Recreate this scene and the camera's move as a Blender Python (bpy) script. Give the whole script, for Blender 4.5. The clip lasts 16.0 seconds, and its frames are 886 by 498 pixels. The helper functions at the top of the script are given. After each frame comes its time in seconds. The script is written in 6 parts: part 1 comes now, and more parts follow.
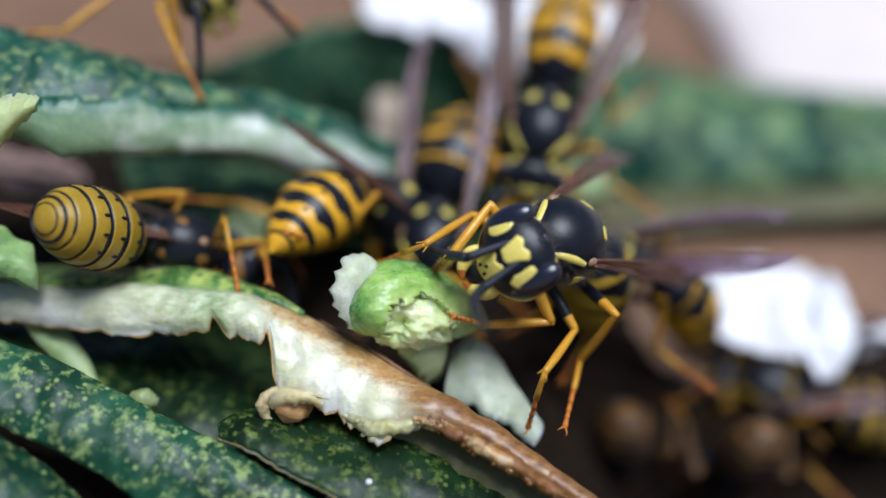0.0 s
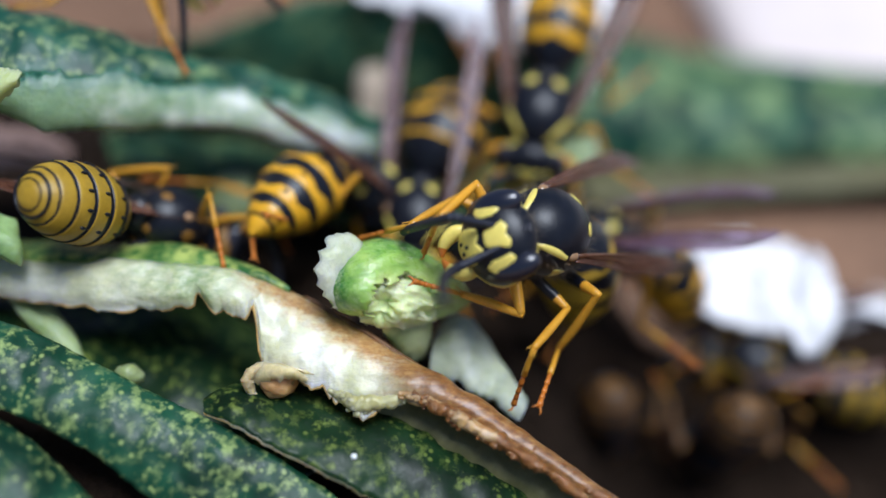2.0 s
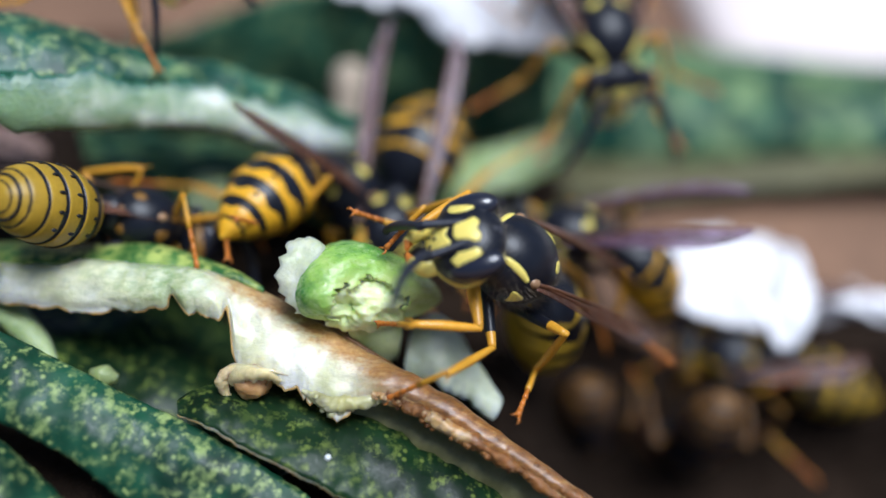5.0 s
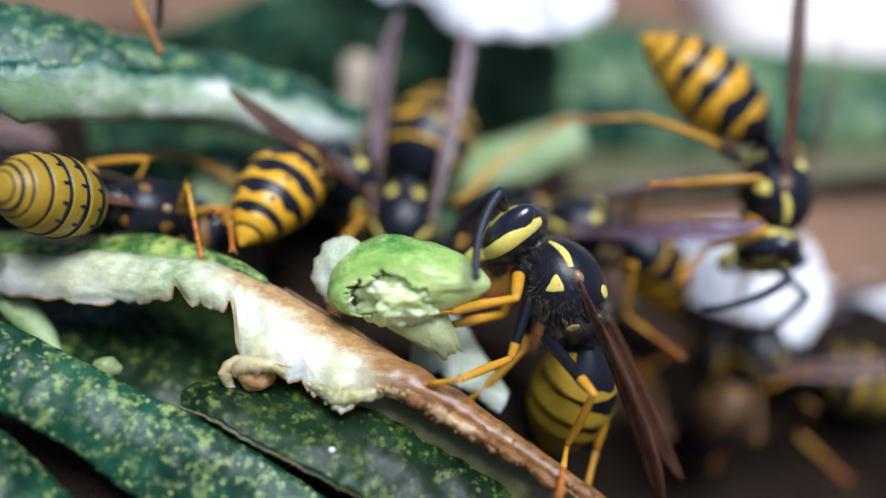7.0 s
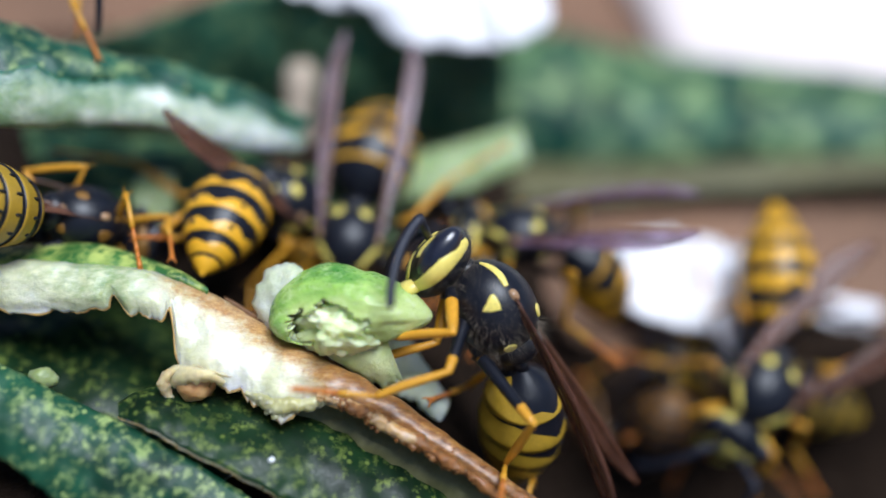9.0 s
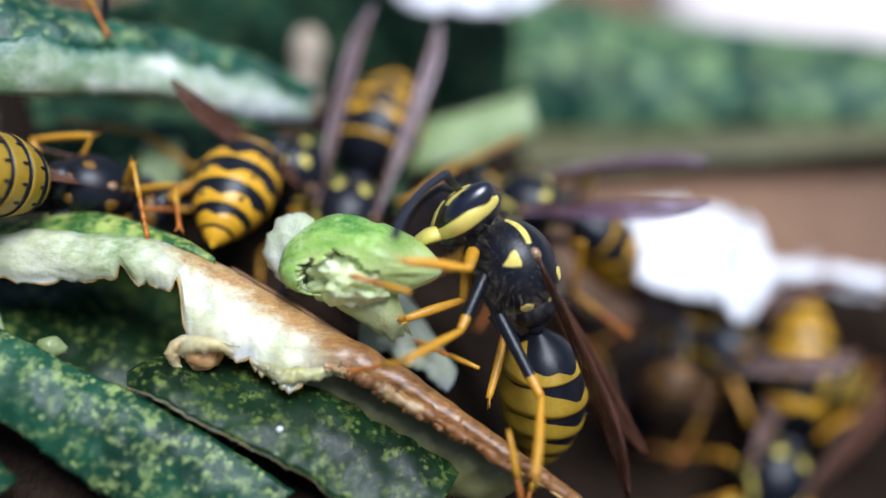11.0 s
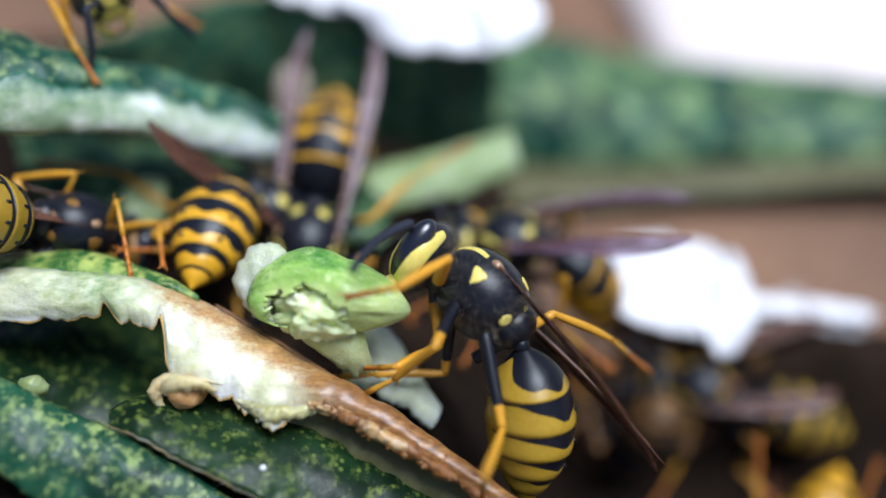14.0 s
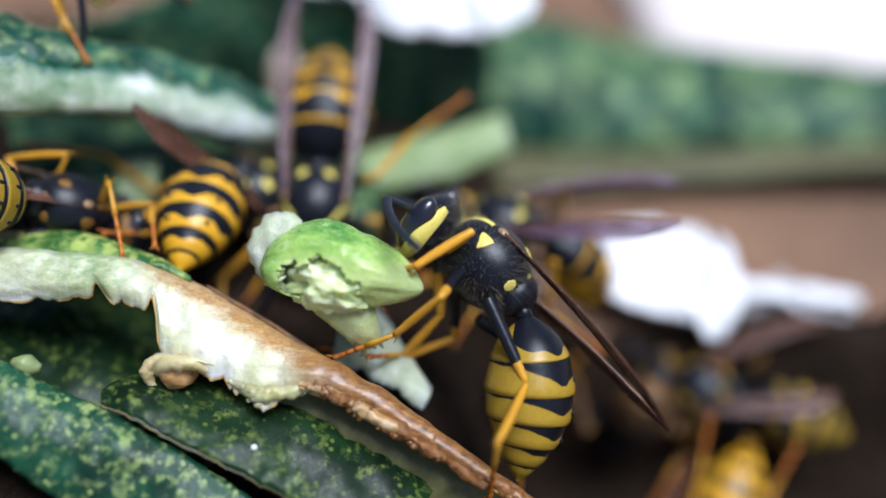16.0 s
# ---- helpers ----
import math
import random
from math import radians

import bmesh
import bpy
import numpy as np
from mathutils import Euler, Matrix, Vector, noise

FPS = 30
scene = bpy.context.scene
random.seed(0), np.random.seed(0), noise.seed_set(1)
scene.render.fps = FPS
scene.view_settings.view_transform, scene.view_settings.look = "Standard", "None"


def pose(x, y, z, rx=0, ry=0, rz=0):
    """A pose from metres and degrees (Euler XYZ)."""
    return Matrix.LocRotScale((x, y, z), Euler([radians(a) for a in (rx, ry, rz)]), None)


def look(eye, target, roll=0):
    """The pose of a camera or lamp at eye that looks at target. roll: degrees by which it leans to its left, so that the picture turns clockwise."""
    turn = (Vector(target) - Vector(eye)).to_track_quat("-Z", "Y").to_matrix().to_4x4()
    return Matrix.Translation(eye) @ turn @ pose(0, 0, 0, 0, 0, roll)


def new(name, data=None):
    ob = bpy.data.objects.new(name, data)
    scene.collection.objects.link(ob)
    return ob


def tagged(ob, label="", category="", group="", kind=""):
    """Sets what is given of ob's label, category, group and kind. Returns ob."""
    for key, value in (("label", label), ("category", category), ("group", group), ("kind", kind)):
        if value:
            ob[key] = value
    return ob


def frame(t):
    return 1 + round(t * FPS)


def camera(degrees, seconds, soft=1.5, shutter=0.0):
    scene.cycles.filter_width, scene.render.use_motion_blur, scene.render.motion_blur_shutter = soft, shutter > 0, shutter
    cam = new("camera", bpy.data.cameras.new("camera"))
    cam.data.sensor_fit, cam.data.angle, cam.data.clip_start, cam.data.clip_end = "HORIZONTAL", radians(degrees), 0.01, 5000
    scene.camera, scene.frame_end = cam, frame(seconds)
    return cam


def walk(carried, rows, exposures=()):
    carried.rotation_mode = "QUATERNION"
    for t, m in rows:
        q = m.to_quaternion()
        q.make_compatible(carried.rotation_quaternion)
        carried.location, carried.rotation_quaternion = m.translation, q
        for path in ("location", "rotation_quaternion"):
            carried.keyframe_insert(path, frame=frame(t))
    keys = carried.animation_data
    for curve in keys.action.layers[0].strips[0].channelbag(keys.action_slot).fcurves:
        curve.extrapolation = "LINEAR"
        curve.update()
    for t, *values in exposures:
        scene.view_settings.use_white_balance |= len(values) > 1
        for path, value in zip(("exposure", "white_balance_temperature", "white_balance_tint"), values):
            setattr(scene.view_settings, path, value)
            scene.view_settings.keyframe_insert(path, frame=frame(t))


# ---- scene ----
# A heap of courgette peel with wasps feeding on it. Lengths below are in millimetres and are scaled on building.
MM = 0.001
cam = camera(46.6, 16.0, soft=1.6, shutter=0.5)
cam.data.dof.use_dof = True
cam.data.dof.focus_distance = 0.0458
cam.data.dof.aperture_fstop = 10.0
PATH = [
    (0.0, pose(-0.00000, -0.00000, 0.04600, 50.000, -0.000, -0.000)),
    (0.5, pose(-0.00001, -0.00009, 0.04594, 49.907, -0.201, -0.147)),
    (1.0, pose(-0.00001, -0.00021, 0.04588, 50.057, -0.088, -0.106)),
    (1.5, pose(-0.00008, -0.00004, 0.04595, 49.069, -0.357, -0.211)),
    (2.0, pose(0.00025, 0.00002, 0.04613, 48.529, -0.388, -0.363)),
    (2.5, pose(0.00043, -0.00011, 0.04626, 48.812, -0.808, -0.851)),
    (3.0, pose(0.00069, -0.00011, 0.04659, 48.828, -1.112, -1.216)),
    (3.5, pose(0.00087, -0.00016, 0.04665, 49.108, -1.139, -1.248)),
    (4.0, pose(0.00097, 0.00006, 0.04674, 48.560, -1.062, -1.172)),
    (4.5, pose(0.00098, 0.00033, 0.04671, 47.874, -0.830, -1.061)),
    (7.0, pose(0.00134, 0.00059, 0.04614, 47.582, -0.187, -0.301)),
    (7.5, pose(0.00152, 0.00059, 0.04611, 47.925, -1.341, -1.335)),
    (8.0, pose(0.00172, 0.00027, 0.04644, 48.242, -2.450, -2.562)),
    (8.5, pose(0.00168, 0.00034, 0.04632, 48.376, -2.617, -2.843)),
    (9.0, pose(0.00168, 0.00051, 0.04643, 47.948, -2.161, -2.384)),
    (9.5, pose(0.00161, 0.00066, 0.04639, 47.324, -1.931, -2.033)),
    (12.0, pose(0.00174, 0.00077, 0.04649, 45.817, -1.919, -2.013)),
    (12.5, pose(0.00168, 0.00072, 0.04659, 46.720, -2.036, -2.006)),
    (13.0, pose(0.00176, 0.00067, 0.04667, 47.383, -2.262, -2.404)),
    (13.5, pose(0.00179, 0.00074, 0.04661, 47.678, -2.414, -2.762)),
    (14.0, pose(0.00178, 0.00074, 0.04660, 47.993, -2.320, -2.718)),
    (14.5, pose(0.00173, 0.00060, 0.04665, 47.928, -2.290, -2.562)),
    (15.0, pose(0.00170, 0.00058, 0.04654, 47.790, -2.209, -2.426)),
    (15.5, pose(0.00181, 0.00060, 0.04669, 47.424, -2.414, -2.573)),
    (16.0, pose(0.00189, 0.00051, 0.04681, 47.025, -2.803, -2.770)),
]
walk(cam, PATH, [(0.0, -0.19, 5640, 10), (2.0, -0.17, 5640, 10), (4.5, -0.05, 5640, 10), (7.0, 0.05, 5640, 10), (16.0, 0.05, 5640, 10)])

# ---------------------------------------------------------------- light
world = bpy.data.worlds.new("sky")
scene.world = world
world.use_nodes = True
wn = world.node_tree
sky = wn.nodes.new("ShaderNodeTexSky")
sky.sky_type, sky.sun_disc = "NISHITA", False
SUN_UP, SUN_ROUND = radians(76), radians(120)
sky.sun_elevation, sky.sun_rotation = SUN_UP, SUN_ROUND
wn.links.new(sky.outputs[0], wn.nodes["Background"].inputs[0])
wn.nodes["Background"].inputs[1].default_value = 0.058
sun_data = bpy.data.lights.new("sun", "SUN")
sun_data.energy, sun_data.angle, sun_data.color = 4.35, radians(32), (1.0, 0.985, 0.96)
sun = new("sun", sun_data)
sun_way = Vector((math.sin(SUN_ROUND) * math.cos(SUN_UP),
                  math.cos(SUN_ROUND) * math.cos(SUN_UP), math.sin(SUN_UP)))
sun.matrix_world = look(sun_way, (0, 0, 0))


# ---------------------------------------------------------------- materials
def material(name):
    """A node material, its Principled node, and a short way to add nodes."""
    m = bpy.data.materials.new(name)
    m.use_nodes = True
    t = m.node_tree
    b = t.nodes["Principled BSDF"]

    def add(kind, inputs=(), operation=None, data_type=None):
        n = t.nodes.new("ShaderNode" + kind)
        if operation:
            n.operation = operation
        if data_type:
            n.data_type = data_type
        for k, v in dict(inputs).items():
            if isinstance(v, bpy.types.NodeSocket):
                t.links.new(v, n.inputs[k])
            else:
                n.inputs[k].default_value = v
        return n
    return m, t, b, add


def mm_space(add):
    """Object coordinates in millimetres."""
    c = add("TexCoord")
    return add("VectorMath", {0: c.outputs["Object"], 1: (1000, 1000, 1000)}, operation="MULTIPLY").outputs[0]


def noise_tex(add, vec, scale, detail=4.0, rough=0.55, distort=0.0):
    return add("TexNoise", {"Vector": vec, "Scale": scale, "Detail": detail, "Roughness": rough, "Distortion": distort}).outputs["Fac"]


def ramp(add, fac, stops):
    n = add("ValToRGB", {"Fac": fac})
    e = n.color_ramp.elements
    while len(e) < len(stops):
        e.new(0.5)
    for el, (p, c) in zip(e, stops):
        el.position, el.color = p, (*c, 1)
    return n.outputs["Color"]


def mix(add, fac, a, b):
    n = add("Mix", data_type="RGBA")
    t = n.id_data
    for sock, v in ((n.inputs[0], fac), (n.inputs[6], a), (n.inputs[7], b)):
        if isinstance(v, bpy.types.NodeSocket):
            t.links.new(v, sock)
        else:
            sock.default_value = v if isinstance(v, float) else (*v, 1)
    return n.outputs[2]


def bump(add, t, b, height, strength, dist):
    n = add("Bump", {"Height": height, "Strength": strength, "Distance": dist * MM})
    t.links.new(n.outputs[0], b.inputs["Normal"])


def simple(name, colour, rough, var=0.25, scale=1.5, bumps=(6.0, 0.3, 0.05), metallic=0.0, sss=0.0, coat=0.0, spec=0.5):
    """A surface whose colour varies at two scales, with fine relief."""
    m, t, b, add = material(name)
    v = mm_space(add)
    lo = tuple(c * (1 - var) for c in colour)
    hi = tuple(min(1, c * (1 + var)) for c in colour)
    big = ramp(add, noise_tex(add, v, scale), [(0.3, lo), (0.7, hi)])
    fine = ramp(add, noise_tex(add, v, scale * 9), [(0.35, tuple(c * 0.85 for c in colour)), (0.65, hi)])
    t.links.new(mix(add, 0.4, big, fine), b.inputs["Base Color"])
    b.inputs["Roughness"].default_value, b.inputs["Metallic"].default_value = rough, metallic
    b.inputs["Coat Weight"].default_value = coat
    b.inputs["Specular IOR Level"].default_value = spec
    if sss:
        b.inputs["Subsurface Weight"].default_value = sss
        b.inputs["Subsurface Radius"].default_value = (1.0, 0.8, 0.4)
        b.inputs["Subsurface Scale"].default_value = 0.6 * MM
    if bumps:
        bump(add, t, b, noise_tex(add, v, bumps[0]), bumps[1], bumps[2])
    return m


def peel_skin(name, dark, light, speck, amount=0.56, grain=2.6, soft=0.12, dots_at=2.3, dots_gain=0.6, gloss=0.3):
    """Glossy courgette skin: dark green, clouded, with pale yellow flecks."""
    m, t, b, add = material(name)
    v = mm_space(add)
    cloud = noise_tex(add, v, 0.35, 3)
    base = ramp(add, cloud, [(0.35, dark), (0.7, light)])
    fleck = noise_tex(add, v, grain, 6, 0.68)
    thin = add("Math", {0: fleck, 1: add("Math", {0: cloud, 1: 0.16}, operation="MULTIPLY").outputs[0]}, operation="ADD").outputs[0]
    cluster = ramp(add, noise_tex(add, v, 0.6, 3), [(0.35, (0.25,) * 3), (0.6, (1, 1, 1))])
    mask = add("Math", {0: ramp(add, thin, [(amount + 0.03, (0, 0, 0)), (amount + 0.03 + soft, (1, 1, 1))]), 1: cluster}, operation="MULTIPLY").outputs[0]
    dots = add("TexVoronoi", {"Vector": v, "Scale": dots_at}).outputs["Distance"]
    spot = ramp(add, dots, [(0.1, (1, 1, 1)), (0.24, (0, 0, 0))])
    both = add("Math", {0: mask, 1: add("Math", {0: spot, 1: dots_gain}, operation="MULTIPLY").outputs[0]}, operation="MAXIMUM").outputs[0]
    part_mask = add("Math", {0: both, 1: 0.7}, operation="MULTIPLY").outputs[0]
    t.links.new(mix(add, part_mask, base, speck), b.inputs["Base Color"])
    fine = noise_tex(add, v, 7.0, 3)
    t.links.new(ramp(add, fine, [(0.3, (0.3,) * 3), (0.7, (0.52,) * 3)]), b.inputs["Roughness"])
    b.inputs["Coat Weight"].default_value = gloss * 0.12
    b.inputs["Coat Roughness"].default_value = 0.25
    b.inputs["Specular IOR Level"].default_value = gloss
    relief = add("Math", {0: noise_tex(add, v, 0.9, 2), 1: add("Math", {0: both, 1: 0.12}, operation="MULTIPLY").outputs[0]}, operation="ADD").outputs[0]
    bump(add, t, b, relief, 0.28, 0.16)
    return m


def peel_flesh(name, pale, green, brown=None, brown_at=0.5, fade=None, wet=0.2, skin_side=None):
    """Moist pale flesh, greener towards patches, with dried brown stains where told."""
    m, t, b, add = material(name)
    v = mm_space(add)
    col = ramp(add, noise_tex(add, v, 0.5, 4), [(0.3, green), (0.65, pale)])
    fibre = add("VectorMath", {0: v, 1: (0.8, 1.5, 1.5)}, operation="MULTIPLY").outputs[0]
    grain = noise_tex(add, fibre, 2.2, 5, 0.6)
    col = mix(add, ramp(add, grain, [(0.45, (0, 0, 0)), (0.75, (0.4,) * 3)]), col, tuple(c * 0.75 for c in green))
    if fade:
        thin = add("MapRange", {"Value": add("SeparateXYZ", {0: v}).outputs[0], "From Min": fade[1], "From Max": fade[0]}).outputs[0]
        thin = add("Math", {0: thin, 1: noise_tex(add, v, 0.9, 5, 0.65)}, operation="MULTIPLY").outputs[0]
        col = mix(add, ramp(add, thin, [(0.06, (0, 0, 0)), (0.36, (0.95,) * 3)]), col, green)
    if skin_side:
        reading = add("Attribute")
        reading.attribute_name = "across"
        over = add("Math", {0: reading.outputs["Fac"], 1: add("Math", {0: noise_tex(add, v, 0.8, 5, 0.65), 1: 0.7}, operation="MULTIPLY").outputs[0]}, operation="ADD").outputs[0]
        col = mix(add, ramp(add, over, [(0.4, (1, 1, 1)), (0.52, (0.6,) * 3), (0.74, (0, 0, 0))]), col, skin_side)
    if brown:
        xyz = add("SeparateXYZ", {0: v}).outputs
        right = add("MapRange", {"Value": xyz[0], "From Min": brown_at, "From Max": brown_at + 7.0}).outputs[0]
        near_rim = add("MapRange", {"Value": add("VectorMath", {0: v, 1: (0.6, 0.643, 0.766)}, operation="DOT_PRODUCT").outputs["Value"],
                                    "From Min": 28.4 - 1.6, "From Max": 28.4 - 0.1}).outputs[0]
        east = add("MapRange", {"Value": xyz[0], "From Min": -10.5, "From Max": -7.5}).outputs[0]
        upper = add("Math", {0: near_rim, 1: east}, operation="MULTIPLY").outputs[0]
        reach = add("Math", {0: right, 1: upper}, operation="MAXIMUM").outputs[0]
        along = add("Mapping", {"Vector": v, "Rotation": (0, radians(32), 0), "Scale": (0.28, 1.8, 2.6)}).outputs[0]
        stain = add("Math", {0: reach, 1: noise_tex(add, along, 1.1, 6, 0.65)}, operation="MULTIPLY").outputs[0]
        dust = add("Math", {0: stain, 1: add("Math", {0: noise_tex(add, v, 7.0, 5, 0.7), 1: 0.32}, operation="MULTIPLY").outputs[0]}, operation="ADD").outputs[0]
        dab = ramp(add, dust, [(0.28, (0, 0, 0)), (0.4, (0.35,) * 3), (0.58, (0.9,) * 3)])
        deep = ramp(add, noise_tex(add, add("VectorMath", {0: v, 1: (0.7, 1.2, 1.2)}, operation="MULTIPLY").outputs[0], 4.5, 7, 0.8), [(0.3, tuple(c * 0.7 for c in brown)), (0.46, tuple(min(1, c * s) for c, s in zip(brown, (1.7, 2.0, 2.2)))), (0.66, (0.68, 0.44, 0.18))])
        broad = add("MapRange", {"Value": add("VectorMath", {0: v, 1: (0.6, 0.643, 0.766)}, operation="DOT_PRODUCT").outputs["Value"],
                                 "From Min": 28.4 - 6.5, "From Max": 28.4 - 1.0}).outputs[0]
        west = add("Math", {0: broad, 1: add("Math", {0: 1.0, 1: east}, operation="SUBTRACT").outputs[0]}, operation="MULTIPLY").outputs[0]
        leaf = add("Math", {0: west, 1: add("Math", {0: grain, 1: 1.5}, operation="MULTIPLY").outputs[0]}, operation="MULTIPLY").outputs[0]
        col = mix(add, leaf, col, (0.16, 0.3, 0.08))
        col = mix(add, dab, col, deep)
        strand = add("Mapping", {"Vector": v, "Rotation": (0, radians(22), radians(-28)), "Scale": (0.7, 2.2, 2.2)}).outputs[0]
        rust = ramp(add, noise_tex(add, strand, 1.7, 7, 0.78), [(0.36, tuple(c * 0.3 for c in brown)), (0.5, tuple(c * 0.8 for c in brown)), (0.6, (0.36, 0.17, 0.04)), (0.72, (0.6, 0.45, 0.22))])
        col = mix(add, ramp(add, right, [(0.12, (0, 0, 0)), (0.65, (0.86,) * 3)]), col, rust)
    t.links.new(col, b.inputs["Base Color"])
    t.links.new(ramp(add, noise_tex(add, v, 2.5, 3), [(0.3, (0.34,) * 3), (0.7, (0.55,) * 3)]), b.inputs["Roughness"])
    b.inputs["Coat Weight"].default_value = wet
    b.inputs["Coat Roughness"].default_value = 0.28
    b.inputs["Subsurface Weight"].default_value = 0.6
    b.inputs["Subsurface Radius"].default_value = (1.0, 0.9, 0.4)
    b.inputs["Subsurface Scale"].default_value = 1.0 * MM
    h = add("Math", {0: grain, 1: noise_tex(add, v, 5.0, 3)}, operation="ADD").outputs[0]
    bump(add, t, b, h, 0.4, 0.12)
    return m


def young_skin():
    """Thin fresh skin: yellowish green, with darker green streaks along its ridge and pale fine grains."""
    m, t, b, add = material("fresh_green_skin")
    v = mm_space(add)
    z = add("SeparateXYZ", {0: v}).outputs
    along = add("Mapping", {"Vector": v, "Scale": (1.2, 0.6, 1.2)}).outputs[0]
    high = add("MapRange", {"Value": z[2], "From Min": 0.2, "From Max": 2.3}).outputs[0]
    left = add("MapRange", {"Value": z[1], "From Min": -1.2, "From Max": -3.6}).outputs[0]
    zone = add("Math", {0: add("Math", {0: high, 1: left}, operation="MAXIMUM").outputs[0], 1: noise_tex(add, along, 1.1, 5, 0.6)}, operation="MULTIPLY").outputs[0]
    col = ramp(add, zone, [(0.12, (0.56, 0.74, 0.22)), (0.32, (0.34, 0.58, 0.11)), (0.6, (0.045, 0.2, 0.03))])
    pale = ramp(add, noise_tex(add, along, 2.6, 6, 0.7), [(0.52, (0, 0, 0)), (0.7, (0.5,) * 3)])
    col = mix(add, pale, col, (0.68, 0.8, 0.42))
    t.links.new(col, b.inputs["Base Color"])
    t.links.new(ramp(add, noise_tex(add, v, 5.0, 3), [(0.3, (0.22,) * 3), (0.7, (0.42,) * 3)]), b.inputs["Roughness"])
    b.inputs["Subsurface Weight"].default_value = 0.45
    b.inputs["Subsurface Radius"].default_value = (0.8, 1.0, 0.3)
    b.inputs["Subsurface Scale"].default_value = 0.7 * MM
    bump(add, t, b, noise_tex(add, v, 4.0, 4), 0.3, 0.12)
    return m


# One skin in a shaded and a lit copy; the lit one carries bluish sheen.
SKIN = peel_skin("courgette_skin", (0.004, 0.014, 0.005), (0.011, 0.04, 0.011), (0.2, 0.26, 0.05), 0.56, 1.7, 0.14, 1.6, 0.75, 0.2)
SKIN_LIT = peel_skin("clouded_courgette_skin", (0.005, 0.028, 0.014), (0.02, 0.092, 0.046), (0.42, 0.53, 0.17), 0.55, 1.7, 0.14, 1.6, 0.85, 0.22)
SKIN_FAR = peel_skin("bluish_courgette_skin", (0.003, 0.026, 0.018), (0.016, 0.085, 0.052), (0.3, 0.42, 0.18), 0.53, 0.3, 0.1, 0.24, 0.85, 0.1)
# Lighter copy of the lit skin, its bluish highlights put into the base colour.
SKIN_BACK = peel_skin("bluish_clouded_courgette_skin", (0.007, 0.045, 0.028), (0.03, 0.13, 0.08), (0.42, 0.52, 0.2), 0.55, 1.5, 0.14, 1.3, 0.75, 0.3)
SKIN_EDGE = peel_skin("light_courgette_skin", (0.018, 0.075, 0.016), (0.06, 0.19, 0.04), (0.6, 0.66, 0.16), 0.5, 1.3, 0.12, 1.2)
FLESH = peel_flesh("courgette_flesh", (0.78, 0.82, 0.62), (0.34, 0.48, 0.22))
FLESH_MINT = peel_flesh("minty_courgette_flesh", (0.93, 0.95, 0.82), (0.22, 0.34, 0.17), fade=(-21.0, -8.0), skin_side=(0.03, 0.13, 0.08))
FLESH_DRY = peel_flesh("drying_courgette_flesh", (0.95, 0.89, 0.68), (0.64, 0.63, 0.35), (0.27, 0.1, 0.018), -4.0, wet=0.5)
FLESH_BROWN = simple("browned_courgette_flesh", (0.21, 0.085, 0.02), 0.3, 0.9, 2.8, (6.0, 0.7, 0.18), sss=0.4, coat=0.2)
FLESH_LIP = peel_flesh("translucent_torn_flesh", (0.66, 0.62, 0.33), (0.46, 0.42, 0.16), wet=0.5)
FLESH_LUMP = peel_flesh("pulpy_tan_flesh", (0.68, 0.42, 0.17), (0.36, 0.14, 0.035), wet=0.45)
FLESH_CURL = simple("cream_curl_flesh", (0.66, 0.52, 0.28), 0.28, 0.4, 0.9, (4.0, 0.4, 0.12), sss=0.8, coat=0.3)
EDGE = simple("dried_golden_edge", (0.42, 0.26, 0.08), 0.4, 0.5, 1.2, (5.0, 0.4, 0.1), sss=0.3)
RIM = simple("dried_rim", (0.15, 0.07, 0.024), 0.5, 0.8, 2.2, (4.0, 0.6, 0.15))
FLESH_GREEN = peel_flesh("green_translucent_flesh", (0.36, 0.52, 0.2), (0.14, 0.28, 0.07))
# FLESH_MID and FLESH_DIM are darker flesh copies with shade put into the colour.
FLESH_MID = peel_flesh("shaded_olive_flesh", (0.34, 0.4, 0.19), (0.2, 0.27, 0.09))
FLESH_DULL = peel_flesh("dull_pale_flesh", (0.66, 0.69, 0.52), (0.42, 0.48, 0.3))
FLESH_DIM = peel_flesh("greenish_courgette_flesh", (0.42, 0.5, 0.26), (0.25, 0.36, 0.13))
BEAN_SKIN = young_skin()
PALE = peel_flesh("pale_translucent_flesh", (0.74, 0.74, 0.56), (0.45, 0.52, 0.28))
BEAN_FLESH = peel_flesh("fresh_green_flesh", (0.9, 0.95, 0.56), (0.66, 0.82, 0.28), wet=0.35)
FLAP = peel_flesh("thin_yellowish_flesh", (0.66, 0.72, 0.36), (0.44, 0.54, 0.18))
YELLOW = simple("wasp_yellow", (0.74, 0.385, 0.015), 0.32, 0.16, 0.8, (9.0, 0.25, 0.03), sss=0.1)
# Abdomen yellow lowered to hold the shade under wings and thorax.
GOLD = simple("wasp_gold", (0.42, 0.26, 0.02), 0.36, 0.2, 0.8, (9.0, 0.25, 0.03), sss=0.1)
DULL = simple("wasp_olive_yellow", (0.39, 0.24, 0.016), 0.42, 0.25, 0.8, (9.0, 0.25, 0.03), sss=0.1)
# DIM and SHADY: wasp yellow darkened in colour for wasps sitting in shade.
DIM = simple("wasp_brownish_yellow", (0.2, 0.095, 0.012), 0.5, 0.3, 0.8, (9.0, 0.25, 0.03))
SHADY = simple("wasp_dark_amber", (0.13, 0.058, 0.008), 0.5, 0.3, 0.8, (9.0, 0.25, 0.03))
LEMON = simple("wasp_pale_yellow", (0.85, 0.69, 0.15), 0.32, 0.12, 0.8, (9.0, 0.25, 0.03), sss=0.1)
